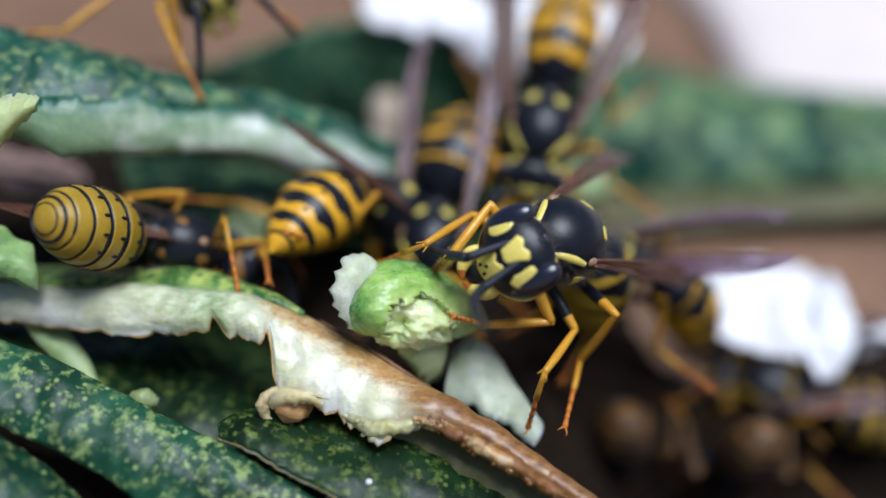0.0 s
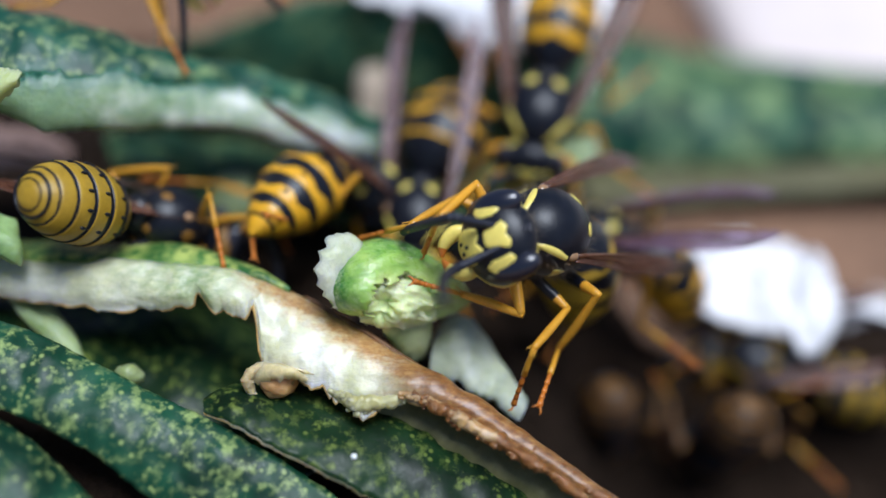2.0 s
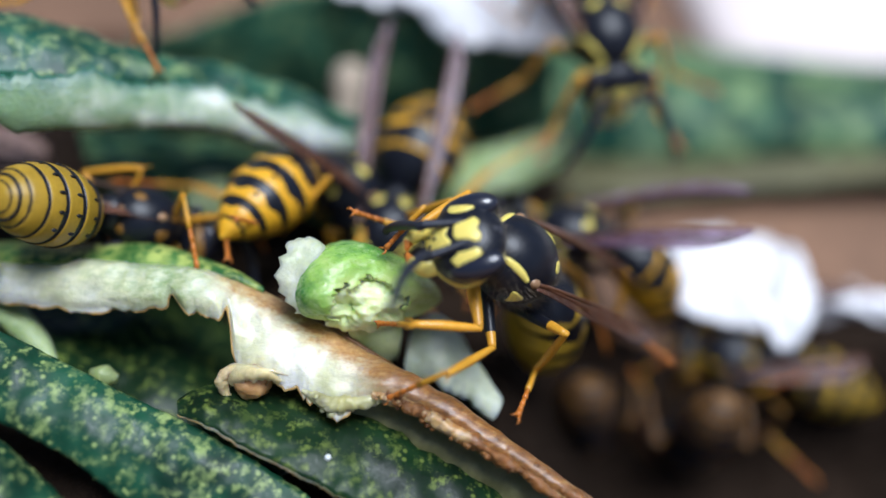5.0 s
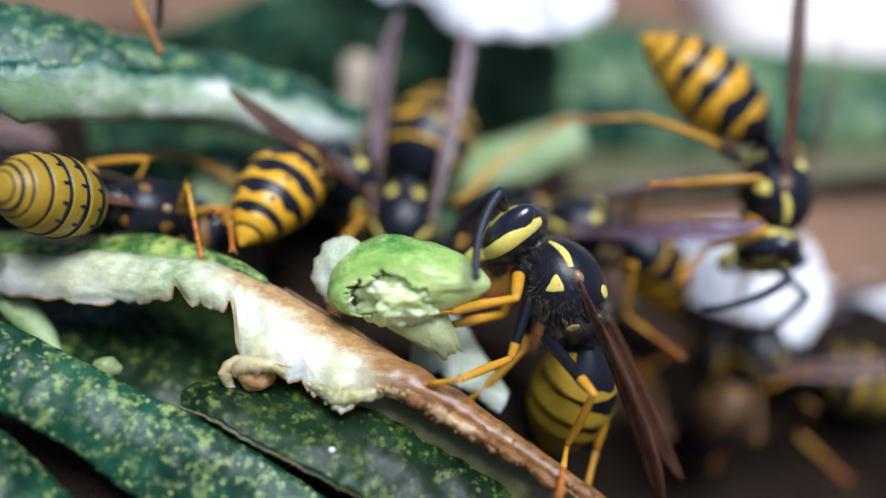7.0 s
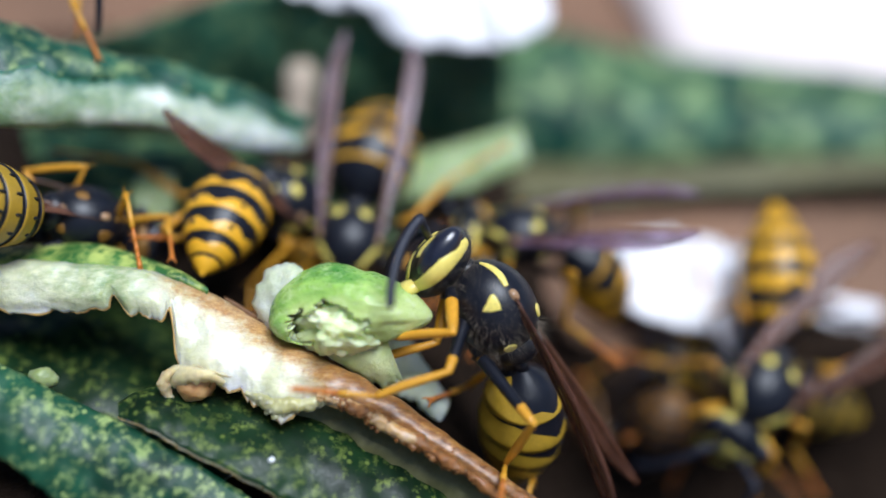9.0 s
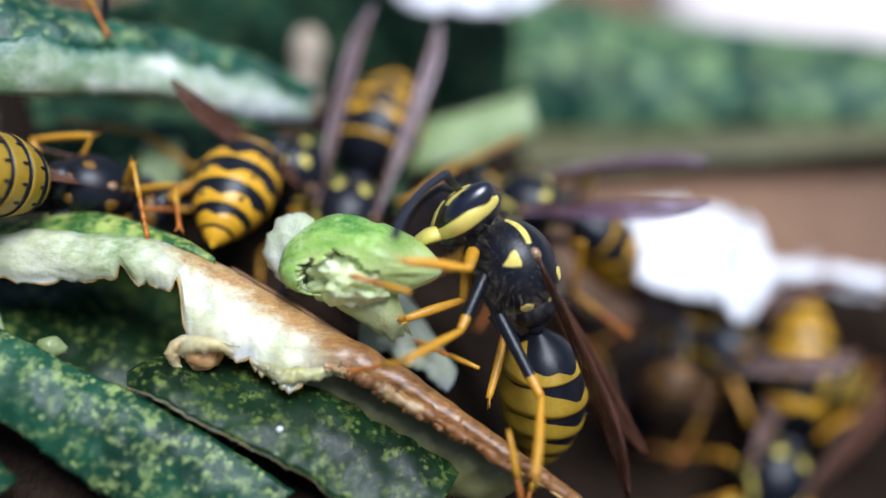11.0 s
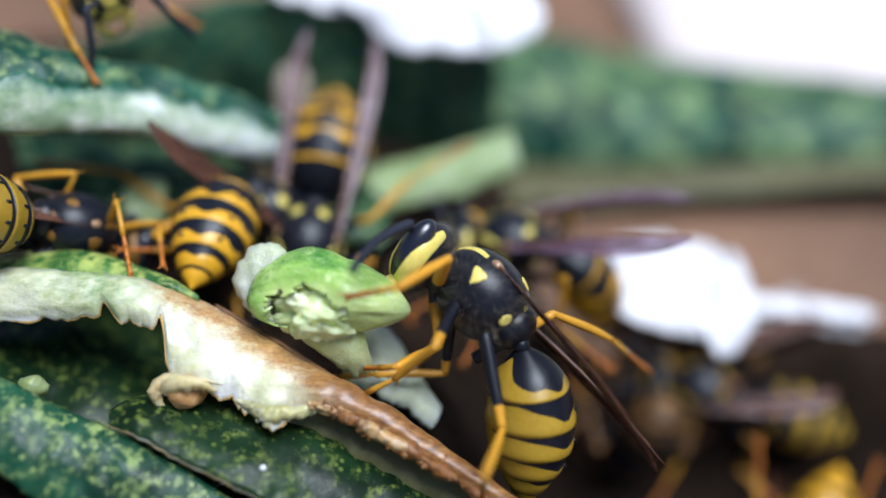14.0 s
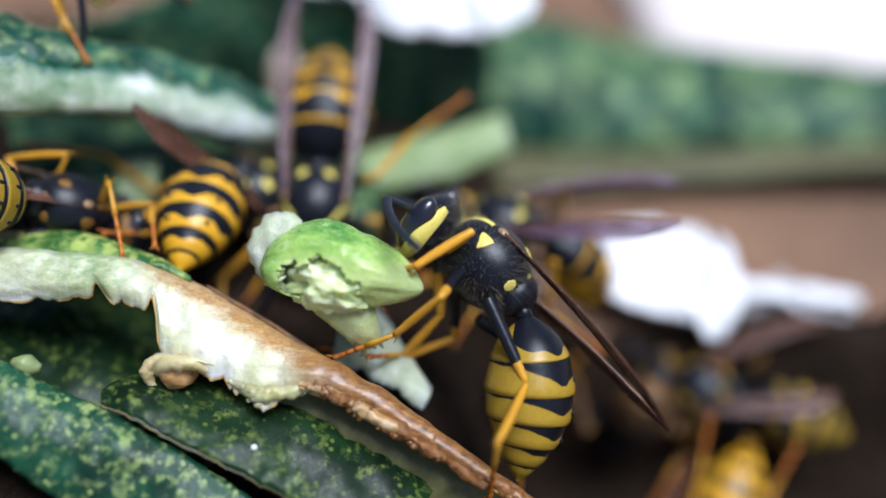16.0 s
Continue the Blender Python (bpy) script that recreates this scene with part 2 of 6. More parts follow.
LEG = simple("wasp_leg", (0.64, 0.31, 0.022), 0.34, 0.25, 0.8, (9.0, 0.25, 0.03), sss=0.1)
AMBER = simple("wasp_amber", (0.76, 0.36, 0.025), 0.3, 0.25, 0.8, (9.0, 0.25, 0.03), sss=0.1)
RUST = simple("wasp_rusty", (0.54, 0.17, 0.02), 0.38, 0.3, 1.2, (9.0, 0.25, 0.03), sss=0.1)
JOINT = simple("wasp_amber_joint", (0.34, 0.2, 0.1), 0.25, 0.4, 2.0, None, coat=0.3)
BLACK = simple("wasp_black", (0.007, 0.008, 0.013), 0.36, 0.4, 2.0, (13.0, 0.35, 0.03), spec=0.4)
EYE = simple("wasp_eye", (0.012, 0.013, 0.024), 0.3, 0.3, 3.0, None, coat=0.35, spec=0.8)
ANTENNA = simple("wasp_antenna", (0.016, 0.018, 0.03), 0.5, 0.3, 3.0, (12.0, 0.4, 0.03))
HAIR = simple("wasp_hair", (0.2, 0.16, 0.115), 0.5, 0.4, 3.0, None)
VEIN = simple("wing_vein", (0.09, 0.035, 0.015), 0.35, 0.3, 2.0, None)
SCRAP = simple("pinkish_brown_dry_skin", (0.42, 0.27, 0.22), 0.7, 0.25, 0.4, (1.5, 0.5, 0.3))
PAPER = simple("white_papery_skin", (0.94, 0.92, 0.93), 0.55, 0.03, 0.3, (1.5, 0.35, 0.2))
DROP = simple("pale_speck", (0.75, 0.78, 0.75), 0.25, 0.15, 3.0, None)
GROUND = simple("brown_board", (0.2, 0.108, 0.06), 0.75, 0.45, 0.06, (1.5, 0.6, 0.4))
COMPOST = simple("dark_compost", (0.02, 0.0125, 0.008), 0.85, 0.6, 0.3, (1.2, 0.9, 0.8), spec=0.08)
# Olive underside, with the shade below the strip worked into its colour.
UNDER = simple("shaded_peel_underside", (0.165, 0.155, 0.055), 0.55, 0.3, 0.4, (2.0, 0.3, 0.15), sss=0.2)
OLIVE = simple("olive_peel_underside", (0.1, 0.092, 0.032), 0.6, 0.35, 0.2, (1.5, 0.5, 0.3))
STONE = simple("pale_pink_stone", (0.82, 0.71, 0.66), 0.7, 0.12, 0.03, (0.8, 0.4, 0.3))


def wing_film(name="wing_film", low=(0.1, 0.036, 0.016), high=(0.21, 0.095, 0.055), alpha=0.7, sheen=0.3):
    """Smoky brown film, part see-through, with a violet sheen."""
    m, t, b, add = material(name)
    v = mm_space(add)
    along = add("VectorMath", {0: v, 1: (4.5, 0.22, 4.5)}, operation="MULTIPLY").outputs[0]
    col = ramp(add, noise_tex(add, v, 0.9, 4), [(0.3, low), (0.7, high)])
    streak = ramp(add, noise_tex(add, along, 1.0, 4, 0.6), [(0.42, (0.75,) * 3), (0.55, (0.1,) * 3), (0.7, (0, 0, 0))])
    col = mix(add, streak, col, tuple(c * 0.35 for c in low))
    t.links.new(col, b.inputs["Base Color"])
    t.links.new(ramp(add, noise_tex(add, v, 2.5, 3), [(0.3, (0.2,) * 3), (0.7, (0.42,) * 3)]), b.inputs["Roughness"])
    b.inputs["Coat Weight"].default_value = sheen
    b.inputs["Coat Roughness"].default_value = 0.2
    b.inputs["Coat Tint"].default_value = (0.85, 0.8, 1.0, 1)
    b.inputs["Specular IOR Level"].default_value = 0.22
    b.inputs["Alpha"].default_value = alpha
    b.inputs["Thin Film Thickness"].default_value = 380
    bump(add, t, b, noise_tex(add, v, 3.0, 3), 0.4, 0.08)
    return m


WING = wing_film()
VIOLET = wing_film("violet_wing_film", (0.2, 0.1, 0.11), (0.5, 0.36, 0.46), 0.65, 0.7)
# Film colour raised to stand in for sun glints on the wings.
PALE_WING = wing_film("pale_wing_film", (0.27, 0.16, 0.13), (0.55, 0.42, 0.42), 0.5, 0.7)


def thin_paper():
    """Dry skin so thin that the dark behind it shows."""
    m = simple("thin_papery_skin", (0.8, 0.76, 0.76), 0.5, 0.08, 0.4, (1.5, 0.5, 0.3))
    m.node_tree.nodes["Principled BSDF"].inputs["Alpha"].default_value = 0.5
    return m


THIN = thin_paper()


# ---------------------------------------------------------------- building tools
def part(name, bm, mats, parent=None, label="", at=None):
    """Links a bmesh drawn in millimetres as one mesh object under a thing or a part; at: its pose there."""
    bm.transform(Matrix.Scale(MM, 4))
    bmesh.ops.recalc_face_normals(bm, faces=bm.faces[:])
    me = bpy.data.meshes.new(name)
    bm.to_mesh(me)
    bm.free()
    me.shade_smooth()
    for m in mats if isinstance(mats, (list, tuple)) else [mats]:
        me.materials.append(m)
    ob = new(name, me)
    if parent:
        ob.parent = parent
    if at:
        ob.matrix_basis = metres(at)
    if label:
        ob["label"] = label
    return ob


def metres(m):
    m = m.copy()
    m.translation *= MM
    return m


def spline(points, n):
    """n points along a smooth curve through the given ones (vectors of any size)."""
    p = [np.array(q, float) for q in points]
    if len(p) == 2:
        return [p[0] + (p[1] - p[0]) * i / (n - 1) for i in range(n)]
    out = []
    for i in range(n):
        s = i / (n - 1) * (len(p) - 1)
        k = min(int(s), len(p) - 2)
        f = s - k
        a, b, c, d = p[max(k - 1, 0)], p[k], p[k + 1], p[min(k + 2, len(p) - 1)]
        out.append(0.5 * (2 * b + (c - a) * f + (2 * a - 5 * b + 4 * c - d) * f * f + (3 * b - 3 * c + d - a) * f ** 3))
    return out


def sheet(bm, grid, mat=0, closed=False):
    """Faces over a grid of vertices; closed joins the last column to the first. mat may be a function of row and column."""
    for i in range(len(grid) - 1):
        row, nxt = grid[i], grid[i + 1]
        for j in range(len(row) - (0 if closed else 1)):
            k = (j + 1) % len(row)
            f = bm.faces.new((row[j], row[k], nxt[k], nxt[j]))
            f.material_index = mat(i, j) if callable(mat) else mat


def tube(bm, points, radii, seg=8, n=None, mat=0, flat=1.0):
    """A smooth round rod along the points, closed at both ends."""
    n = n or len(points)
    pts = [Vector(p) for p in spline(points, n)]
    rad = [float(r[0]) for r in spline([(r,) for r in radii], n)]
    side = None
    grid = []
    for i, p in enumerate(pts):
        tan = (pts[min(i + 1, n - 1)] - pts[max(i - 1, 0)]).normalized()
        if side is None:
            side = tan.orthogonal().normalized()
        side = (side - tan * side.dot(tan)).normalized()
        up = tan.cross(side)
        grid.append([bm.verts.new(p + (side * math.cos(a) + up * math.sin(a) * flat) * max(rad[i], 0.004))
                     for a in (2 * math.pi * k / seg for k in range(seg))])
    sheet(bm, grid, mat, True)
    f0, f1 = bm.faces.new(grid[0][::-1]), bm.faces.new(grid[-1])
    f0.material_index, f1.material_index = (mat(0, 0), mat(n - 2, 0)) if callable(mat) else (mat, mat)


def blob(bm, centre, radii, seg=20, rings=14, mat=0, shape=None):
    """A closed rounded body; shape(direction) scales it along each direction."""
    c = Vector(centre)
    grid = []
    for i in range(1, rings):
        th = math.pi * i / rings
        row = []
        for j in range(seg):
            ph = 2 * math.pi * j / seg
            d = Vector((math.sin(th) * math.cos(ph), math.sin(th) * math.sin(ph), math.cos(th)))
            k = shape(d) if shape else 1.0
            row.append(bm.verts.new(c + Vector((d.x * radii[0], d.y * radii[1], d.z * radii[2])) * k))
        grid.append(row)
    sheet(bm, grid, mat, True)
    for row, z in ((grid[0], 1), (grid[-1], -1)):
        k = shape(Vector((0, 0, z))) if shape else 1.0
        tip = bm.verts.new(c + Vector((0, 0, z * radii[2] * k)))
        for j in range(seg):
            bm.faces.new((row[j], row[(j + 1) % seg], tip)).material_index = mat


def aim(origin, fwd, up):
    """A pose whose y axis points along fwd and whose z axis leans to up."""
    y = Vector(fwd).normalized()
    x = y.cross(Vector(up)).normalized()
    z = x.cross(y)
    return Matrix.Translation(Vector(origin)) @ Matrix((x, y, z)).transposed().to_4x4()


def thing(name, label, category, group="", at=None):
    ob = tagged(new(name), label, category, group)
    ob.empty_display_size = 0.002
    if at:
        ob.matrix_basis = metres(at)
    return ob


# ---------------------------------------------------------------- courgette peel
def peel_parts(parent, edge_a, edge_b, arch, face, skin, flesh, n=90, m=16, skin_t=0.35, flesh_t=0.7, rag=(0.0, 0.06), seed=1,
               wave=0.15, names=("skin", "flesh"), tears=(), space=None, edge=None):
    """A strip of peel between two edge curves. face: the way its skin looks; arch: how far it bows that way; rag: how torn each edge is."""
    a, b = spline(edge_a, n), spline(edge_b, n)
    way = Vector(face).normalized()
    if space:
        back_in = space.inverted()
        a, b, way = [back_in @ Vector(p) for p in a], [back_in @ Vector(p) for p in b], back_in.to_3x3() @ way
    bows = [float(v[0]) for v in spline([(v,) for v in (arch if isinstance(arch, (list, tuple)) else (arch, arch))], n)]
    top, mid, low = [], [], []
    for i in range(n):
        pa, pb = Vector(a[i]), Vector(b[i])
        tan = (Vector(a[min(i + 1, n - 1)]) - Vector(a[max(i - 1, 0)]) + Vector(b[min(i + 1, n - 1)]) - Vector(b[max(i - 1, 0)])).normalized()
        across = pb - pa
        nor = tan.cross(across).normalized()
        if nor.dot(way) < 0:
            nor = -nor
        w = across.length
        tear = lambda k: (noise.noise(Vector((i * 0.21, seed * 7.3, k))) * 0.6 + noise.noise(Vector((i * 0.6, seed * 3.1, k))) * 0.4
                          + noise.noise(Vector((i * 1.7, seed, k))) * 0.2)
        v0, v1 = rag[0] * tear(0.5), 1 + rag[1] * tear(4.5)
        v1 += sum(q * math.exp(-(((i / (n - 1)) - u) / h) ** 2) for u, h, q in tears)
        ends = min(1.0, 4 * min(i, n - 1 - i) / n + 0.25)
        rows = ([], [], [])
        for j in range(m + 1):
            v = v0 + (v1 - v0) * j / m
            s = 4 * max(0.0, v * (1 - v))
            p = pa + across * v + nor * bows[i] * s
            p += nor * wave * (noise.noise(p * 0.45 + Vector((seed, 0, 0))) + 0.35 * noise.noise(p * 1.5))
            lean = (nor + across.normalized() * 4 * bows[i] / max(w, 0.1) * (2 * v - 1)).normalized()
            thin = min(1.0, 0.3 + 3 * min(j, m - j) / m) * ends
            rough = 1 + 0.5 * noise.noise(p * 1.1 + Vector((0, seed, 5)))
            rows[0].append(p + lean * skin_t * thin * 0.5)
            rows[1].append(p - lean * skin_t * thin * 0.5)
            rows[2].append(p - lean * (skin_t * 0.5 + flesh_t * rough) * thin)
        for r, dest in zip(rows, (top, mid, low)):
            dest.append(r)
    made = []
    for name, upper, lower, mat in ((names[0], top, mid, skin), (names[1], mid, low, flesh)):
        if not mat:
            continue
        bm = bmesh.new()
        width_of = bm.verts.layers.float.new("across")
        gu = [[bm.verts.new(p) for p in r] for r in upper]
        gl = [[bm.verts.new(p) for p in r] for r in lower]
        for r in gu + gl:
            for j, corner in enumerate(r):
                corner[width_of] = j / m
        sheet(bm, gu)
        sheet(bm, [r[::-1] for r in gl])
        sheet(bm, [[r[0] for r in gl], [r[0] for r in gu]])
        sheet(bm, [[r[-1] for r in gu], [r[-1] for r in gl]])
        sheet(bm, [gu[0], gl[0]])
        sheet(bm, [gl[-1], gu[-1]])
        made.append(part(name, bm, mat, parent))
    if edge:
        bm = bmesh.new()
        rim = [(mid[i][-1] + low[i][-1]) / 2 for i in range(n)]
        tube(bm, rim, [edge[1] * (1 + 0.9 * noise.noise(p * 1.7)) for p in rim], 6)
        made.append(part("dry_edge", bm, edge[0], parent))
    return made


# ---------------------------------------------------------------- wasp
THORAX = (1.76, 2.12, 1.6)
NECK = (0, 1.88, -0.46)
HEAD = (1.74, 1.06, 1.58)


def on_body(radii, az, el, lift=0.0):
    """A point on a rounded body: az degrees from straight ahead to its right, el degrees up."""
    a, e = radians(az), radians(el)
    d = Vector((math.sin(a) * math.cos(e), math.cos(a) * math.cos(e), math.sin(e)))
    return Vector((d.x * radii[0], d.y * radii[1], d.z * radii[2])) * (1 + lift)


def stripe(bm, radii, path, width, shift=(0, 0, 0), lift=0.03, n=14, shape=None):
    """A raised coloured band along a path of (az, el) on a rounded body."""
    pts = [on_body(radii, *p) for p in spline(path, n)]
    wid = [float(w[0]) for w in spline([(w,) for w in width], n)]
    grid = []
    for i, p in enumerate(pts):
        tan = (pts[min(i + 1, n - 1)] - pts[max(i - 1, 0)]).normalized()
        side = tan.cross(p).normalized()
        row = []
        for k in (-1, -0.6, 0, 0.6, 1):
            q = p + side * k * wid[i] * 0.5
            u = Vector((q.x / radii[0], q.y / radii[1], q.z / radii[2])).normalized()
            s = (1 + lift * (0.2 if abs(k) == 1 else 1)) * (shape(u) if shape else 1.0)
            row.append(bm.verts.new(Vector((u.x * radii[0], u.y * radii[1], u.z * radii[2])) * s + Vector(shift)))
        grid.append(row)
    sheet(bm, grid)


def patch(bm, radii, az, el, outline, shift=(0, 0, 0), lift=0.03, shape=None):
    """A raised coloured spot on a rounded body: a star-shaped outline in millimetres (to the right, up) round (az, el)."""
    c = on_body(radii, az, el)
    nor = Vector((c.x / radii[0] ** 2, c.y / radii[1] ** 2, c.z / radii[2] ** 2)).normalized()
    e1 = Vector((0, 0, 1)).cross(nor).normalized() * -1 if abs(nor.z) < 0.95 else Vector((1, 0, 0))
    e2 = e1.cross(nor).normalized()
    if e2.z < 0 or (abs(e2.z) < 0.3 and e2.y < 0):
        e2 = -e2

    def put(p, f):
        u = Vector((p.x / radii[0], p.y / radii[1], p.z / radii[2])).normalized()
        s = (1 + lift * f) * (shape(u) if shape else 1.0)
        return bm.verts.new(Vector((u.x * radii[0], u.y * radii[1], u.z * radii[2])) * s + Vector(shift))
    ring = spline([*outline, outline[0]], len(outline) * 4 + 1)[:-1]
    ring = [p * (1 + 0.16 * noise.noise(Vector((p[0] * 4.5, p[1] * 4.5, az * 0.37 + el)))) for p in ring]
    centre = put(c, 1.1)
    rows = [[put(c + e1 * p[0] * f + e2 * p[1] * f, 1.0 if f < 1 else 0.2) for p in ring] for f in (0.35, 0.7, 0.92, 1.0)]
    sheet(bm, rows, 0, True)
    for j in range(len(ring)):
        bm.faces.new((centre, rows[0][j], rows[0][(j + 1) % len(ring)]))


def thorax_shape(u):
    return 1 - 0.07 * max(0, u.y) ** 2 - 0.1 * max(0, -u.y) ** 3 + 0.05 * max(0, u.z)


def head_shape(u):
    return 1 - 0.2 * max(0, -u.z) ** 2 * abs(u.x) - 0.12 * max(0, -u.y)


def hairs(bm, rng, count, radii, length, where, seg=3):
    for _ in range(count):
        while True:
            d = Vector((rng.gauss(0, 1), rng.gauss(0, 1), rng.gauss(0, 1))).normalized()
            if where(d):
                break
        p = Vector((d.x * radii[0], d.y * radii[1], d.z * radii[2])) * thorax_shape(d) * 0.98
        tip = p + (d + Vector((rng.uniform(-.35, .35), rng.uniform(-.5, .2), rng.uniform(-.2, .4)))).normalized() * length * rng.uniform(0.35, 1.2) * (1.0 if d.y < -0.5 else 0.62)
        s = d.orthogonal().normalized() * 0.0048
        t = d.cross(s).normalized() * 0.0048
        base = [bm.verts.new(p + s), bm.verts.new(p - s * 0.5 + t), bm.verts.new(p - s * 0.5 - t)]
        top = bm.verts.new(tip)
        for k in range(3):
            bm.faces.new((base[k], base[(k + 1) % 3], top))


GASTER = [(0.0, 0.3), (0.05, 0.75), (0.13, 1.35), (0.25, 1.75), (0.42, 1.95), (0.58, 1.86), (0.72, 1.5), (0.84, 1.02), (0.93, 0.56), (1.0, 0.08)]
CUTS = [0.0, 0.24, 0.45, 0.62, 0.77, 0.89, 1.0]


def gaster_radius(s, blunt=0.0):
    if blunt and s > 0.42:
        return 1.95 * (1 - blunt * ((s - 0.42) / 0.58) ** 2.6) ** 0.5
    for (a, ra), (b, rb) in zip(GASTER, GASTER[1:]):
        if s <= b:
            f = (s - a) / (b - a)
            f = f * f * (3 - 2 * f) * 0.4 + f * 0.6
            return ra + (rb - ra) * f
    return 0.08


def gaster_point(s, ang, r, length, curl):
    """A point on the gaster, which runs back along -y and curls down."""
    th = curl * s
    y = -length * (math.sin(th) / max(curl, 1e-4))
    z = -length * ((1 - math.cos(th)) / max(curl, 1e-4))
    up = Vector((0, -math.sin(th), math.cos(th)))
    return Vector((0, y, z)) + Vector((1, 0, 0)) * math.sin(ang) * r + up * math.cos(ang) * r * 0.92


def dark_reach(k, ang, dark=1.0):
    """How far back the black fore part of plate k reaches, at an angle from its ridge."""
    a = abs((ang + math.pi) % (2 * math.pi) - math.pi)
    low = 1 / (1 + math.exp((a - (2.6 if k == 0 else 1.9)) * 6))
    base = (0.64, 0.42, 0.36, 0.34, 0.3, 0.1)[k]
    tri = (0.1, 0.34, 0.26, 0.24, 0.2, 0.0)[k] * math.exp(-(a / 0.26) ** 2)
    side = 0.2 * math.exp(-((a - 1.15) / 0.24) ** 2) if k < 4 else 0.0
    return min(0.9, 0.1 + (base + tri + side - 0.06) * low * dark + 0.02 * math.sin(9 * ang + k))


def wing(parent, side, at, fold=0.74, length=9.6, film_mat=None):
    """A wing folded lengthwise: film with a thick fore edge and veins."""
    bm = bmesh.new()
    n, m = 26, 6
    gu, gl = [], []
    for i in range(n):
        s = i / (n - 1)
        w = (0.45 + 1.35 * math.sin(min(1, s * 1.15) * math.pi * 0.62) ** 1.2 * (1 - max(0, (s - 0.72) / 0.28) ** 2.2)) * fold
        a, b = [], []
        for j in range(m):
            v = j / (m - 1)
            p = Vector((side * (0.12 * s + v * w - 0.15), -s * length, 0.16 * math.sin(v * math.pi * 2.2) * w * 0.4 + 0.35 * math.sin(s * 2.4) - 0.4 * v * w * 0.5))
            a.append(bm.verts.new(p + Vector((0, 0, 0.02))))
            b.append(bm.verts.new(p - Vector((0, 0, 0.02))))
        gu.append(a)
        gl.append(b)
    sheet(bm, gu)
    sheet(bm, [r[::-1] for r in gl])
    sheet(bm, [[r[0] for r in gl], [r[0] for r in gu]])
    sheet(bm, [[r[-1] for r in gu], [r[-1] for r in gl]])
    sheet(bm, [gu[0], gl[0]])
    sheet(bm, [gl[-1], gu[-1]])
    film = part("wing", bm, film_mat or WING, parent, "violet-tinged folded wing" if film_mat else "smoky brown folded wing", at)
    bm = bmesh.new()
    pt = lambda s, v: Vector((side * (0.12 * s + v * (0.22 + 1.5 * math.sin(min(1, s * 1.15) * math.pi * 0.62)) * fold - 0.15), -s * length,
                              0.06 + 0.35 * math.sin(s * 2.4) - 0.3 * v * fold))
    for path, r in (([(0, 0), (0.3, 0), (0.6, 0.02), (0.9, 0.1)], 0.1), ([(0, 0.1), (0.3, 0.35), (0.6, 0.45), (0.85, 0.5)], 0.05),
                    ([(0.25, 0.3), (0.42, 0.75), (0.6, 0.8)], 0.04), ([(0.5, 0.42), (0.56, 0.05)], 0.04), ([(0.68, 0.46), (0.72, 0.08)], 0.04)):
        tube(bm, [pt(*p) for p in path], [r, r * 0.5], 6, 10)
    part("vein", bm, VEIN, film)
    return film


LEG_LENGTHS = ((2.0, 2.5, 2.3), (2.3, 2.8, 3.0), (3.2, 3.2, 3.8))
HIPS = ((0.75, 1.35, -1.15), (0.95, 0.2, -1.35), (0.9, -1.6, -1.4))


def rod_pose(a, b, hint=(0, 0, 1)):
    """A pose at a whose z axis points to b."""
    z = (Vector(b) - Vector(a)).normalized()
    y = Vector(hint) - z * Vector(hint).dot(z)
    y = y.normalized() if y.length > 1e-3 else z.orthogonal().normalized()
    x = y.cross(z)
    return Matrix.Translation(Vector(a)) @ Matrix((x, y, z)).transposed().to_4x4()


def leg_poses(k, side, knee, ankle, toe):
    """Poses of femur, tibia (on the femur) and tarsus (on the femur), from the ways towards knee, ankle and toe."""
    lf, lt, la = LEG_LENGTHS[k]
    hip = Vector((HIPS[k][0] * side, HIPS[k][1], HIPS[k][2]))
    k1 = hip + (Vector(knee) - hip).normalized() * lf
    a1 = k1 + (Vector(ankle) - k1).normalized() * lt
    t1 = a1 + (Vector(toe) - a1).normalized() * la
    f = rod_pose(hip, k1)
    return f, f.inverted() @ rod_pose(k1, a1), f.inverted() @ rod_pose(a1, t1)


def rest_leg(k, side, spread=1.0, low=-2.9):
    """Knee, ankle and toe of a leg that stands on even ground."""
    ankle = Vector(((2.5, 3.7, 3.2)[k] * side * spread, (3.0, 0.4, -3.2)[k], low + 0.5))
    hip = Vector((HIPS[k][0] * side, HIPS[k][1], HIPS[k][2]))
    knee = hip.lerp(ankle, 0.45) + Vector((0.35 * side, (0.3, 0.0, -0.4)[k], 1.7))
    toe = ankle + Vector(((0.9, 1.5, 1.3)[k] * side, (1.4, 0.5, -2.0)[k], -0.6))
    return knee, ankle, toe


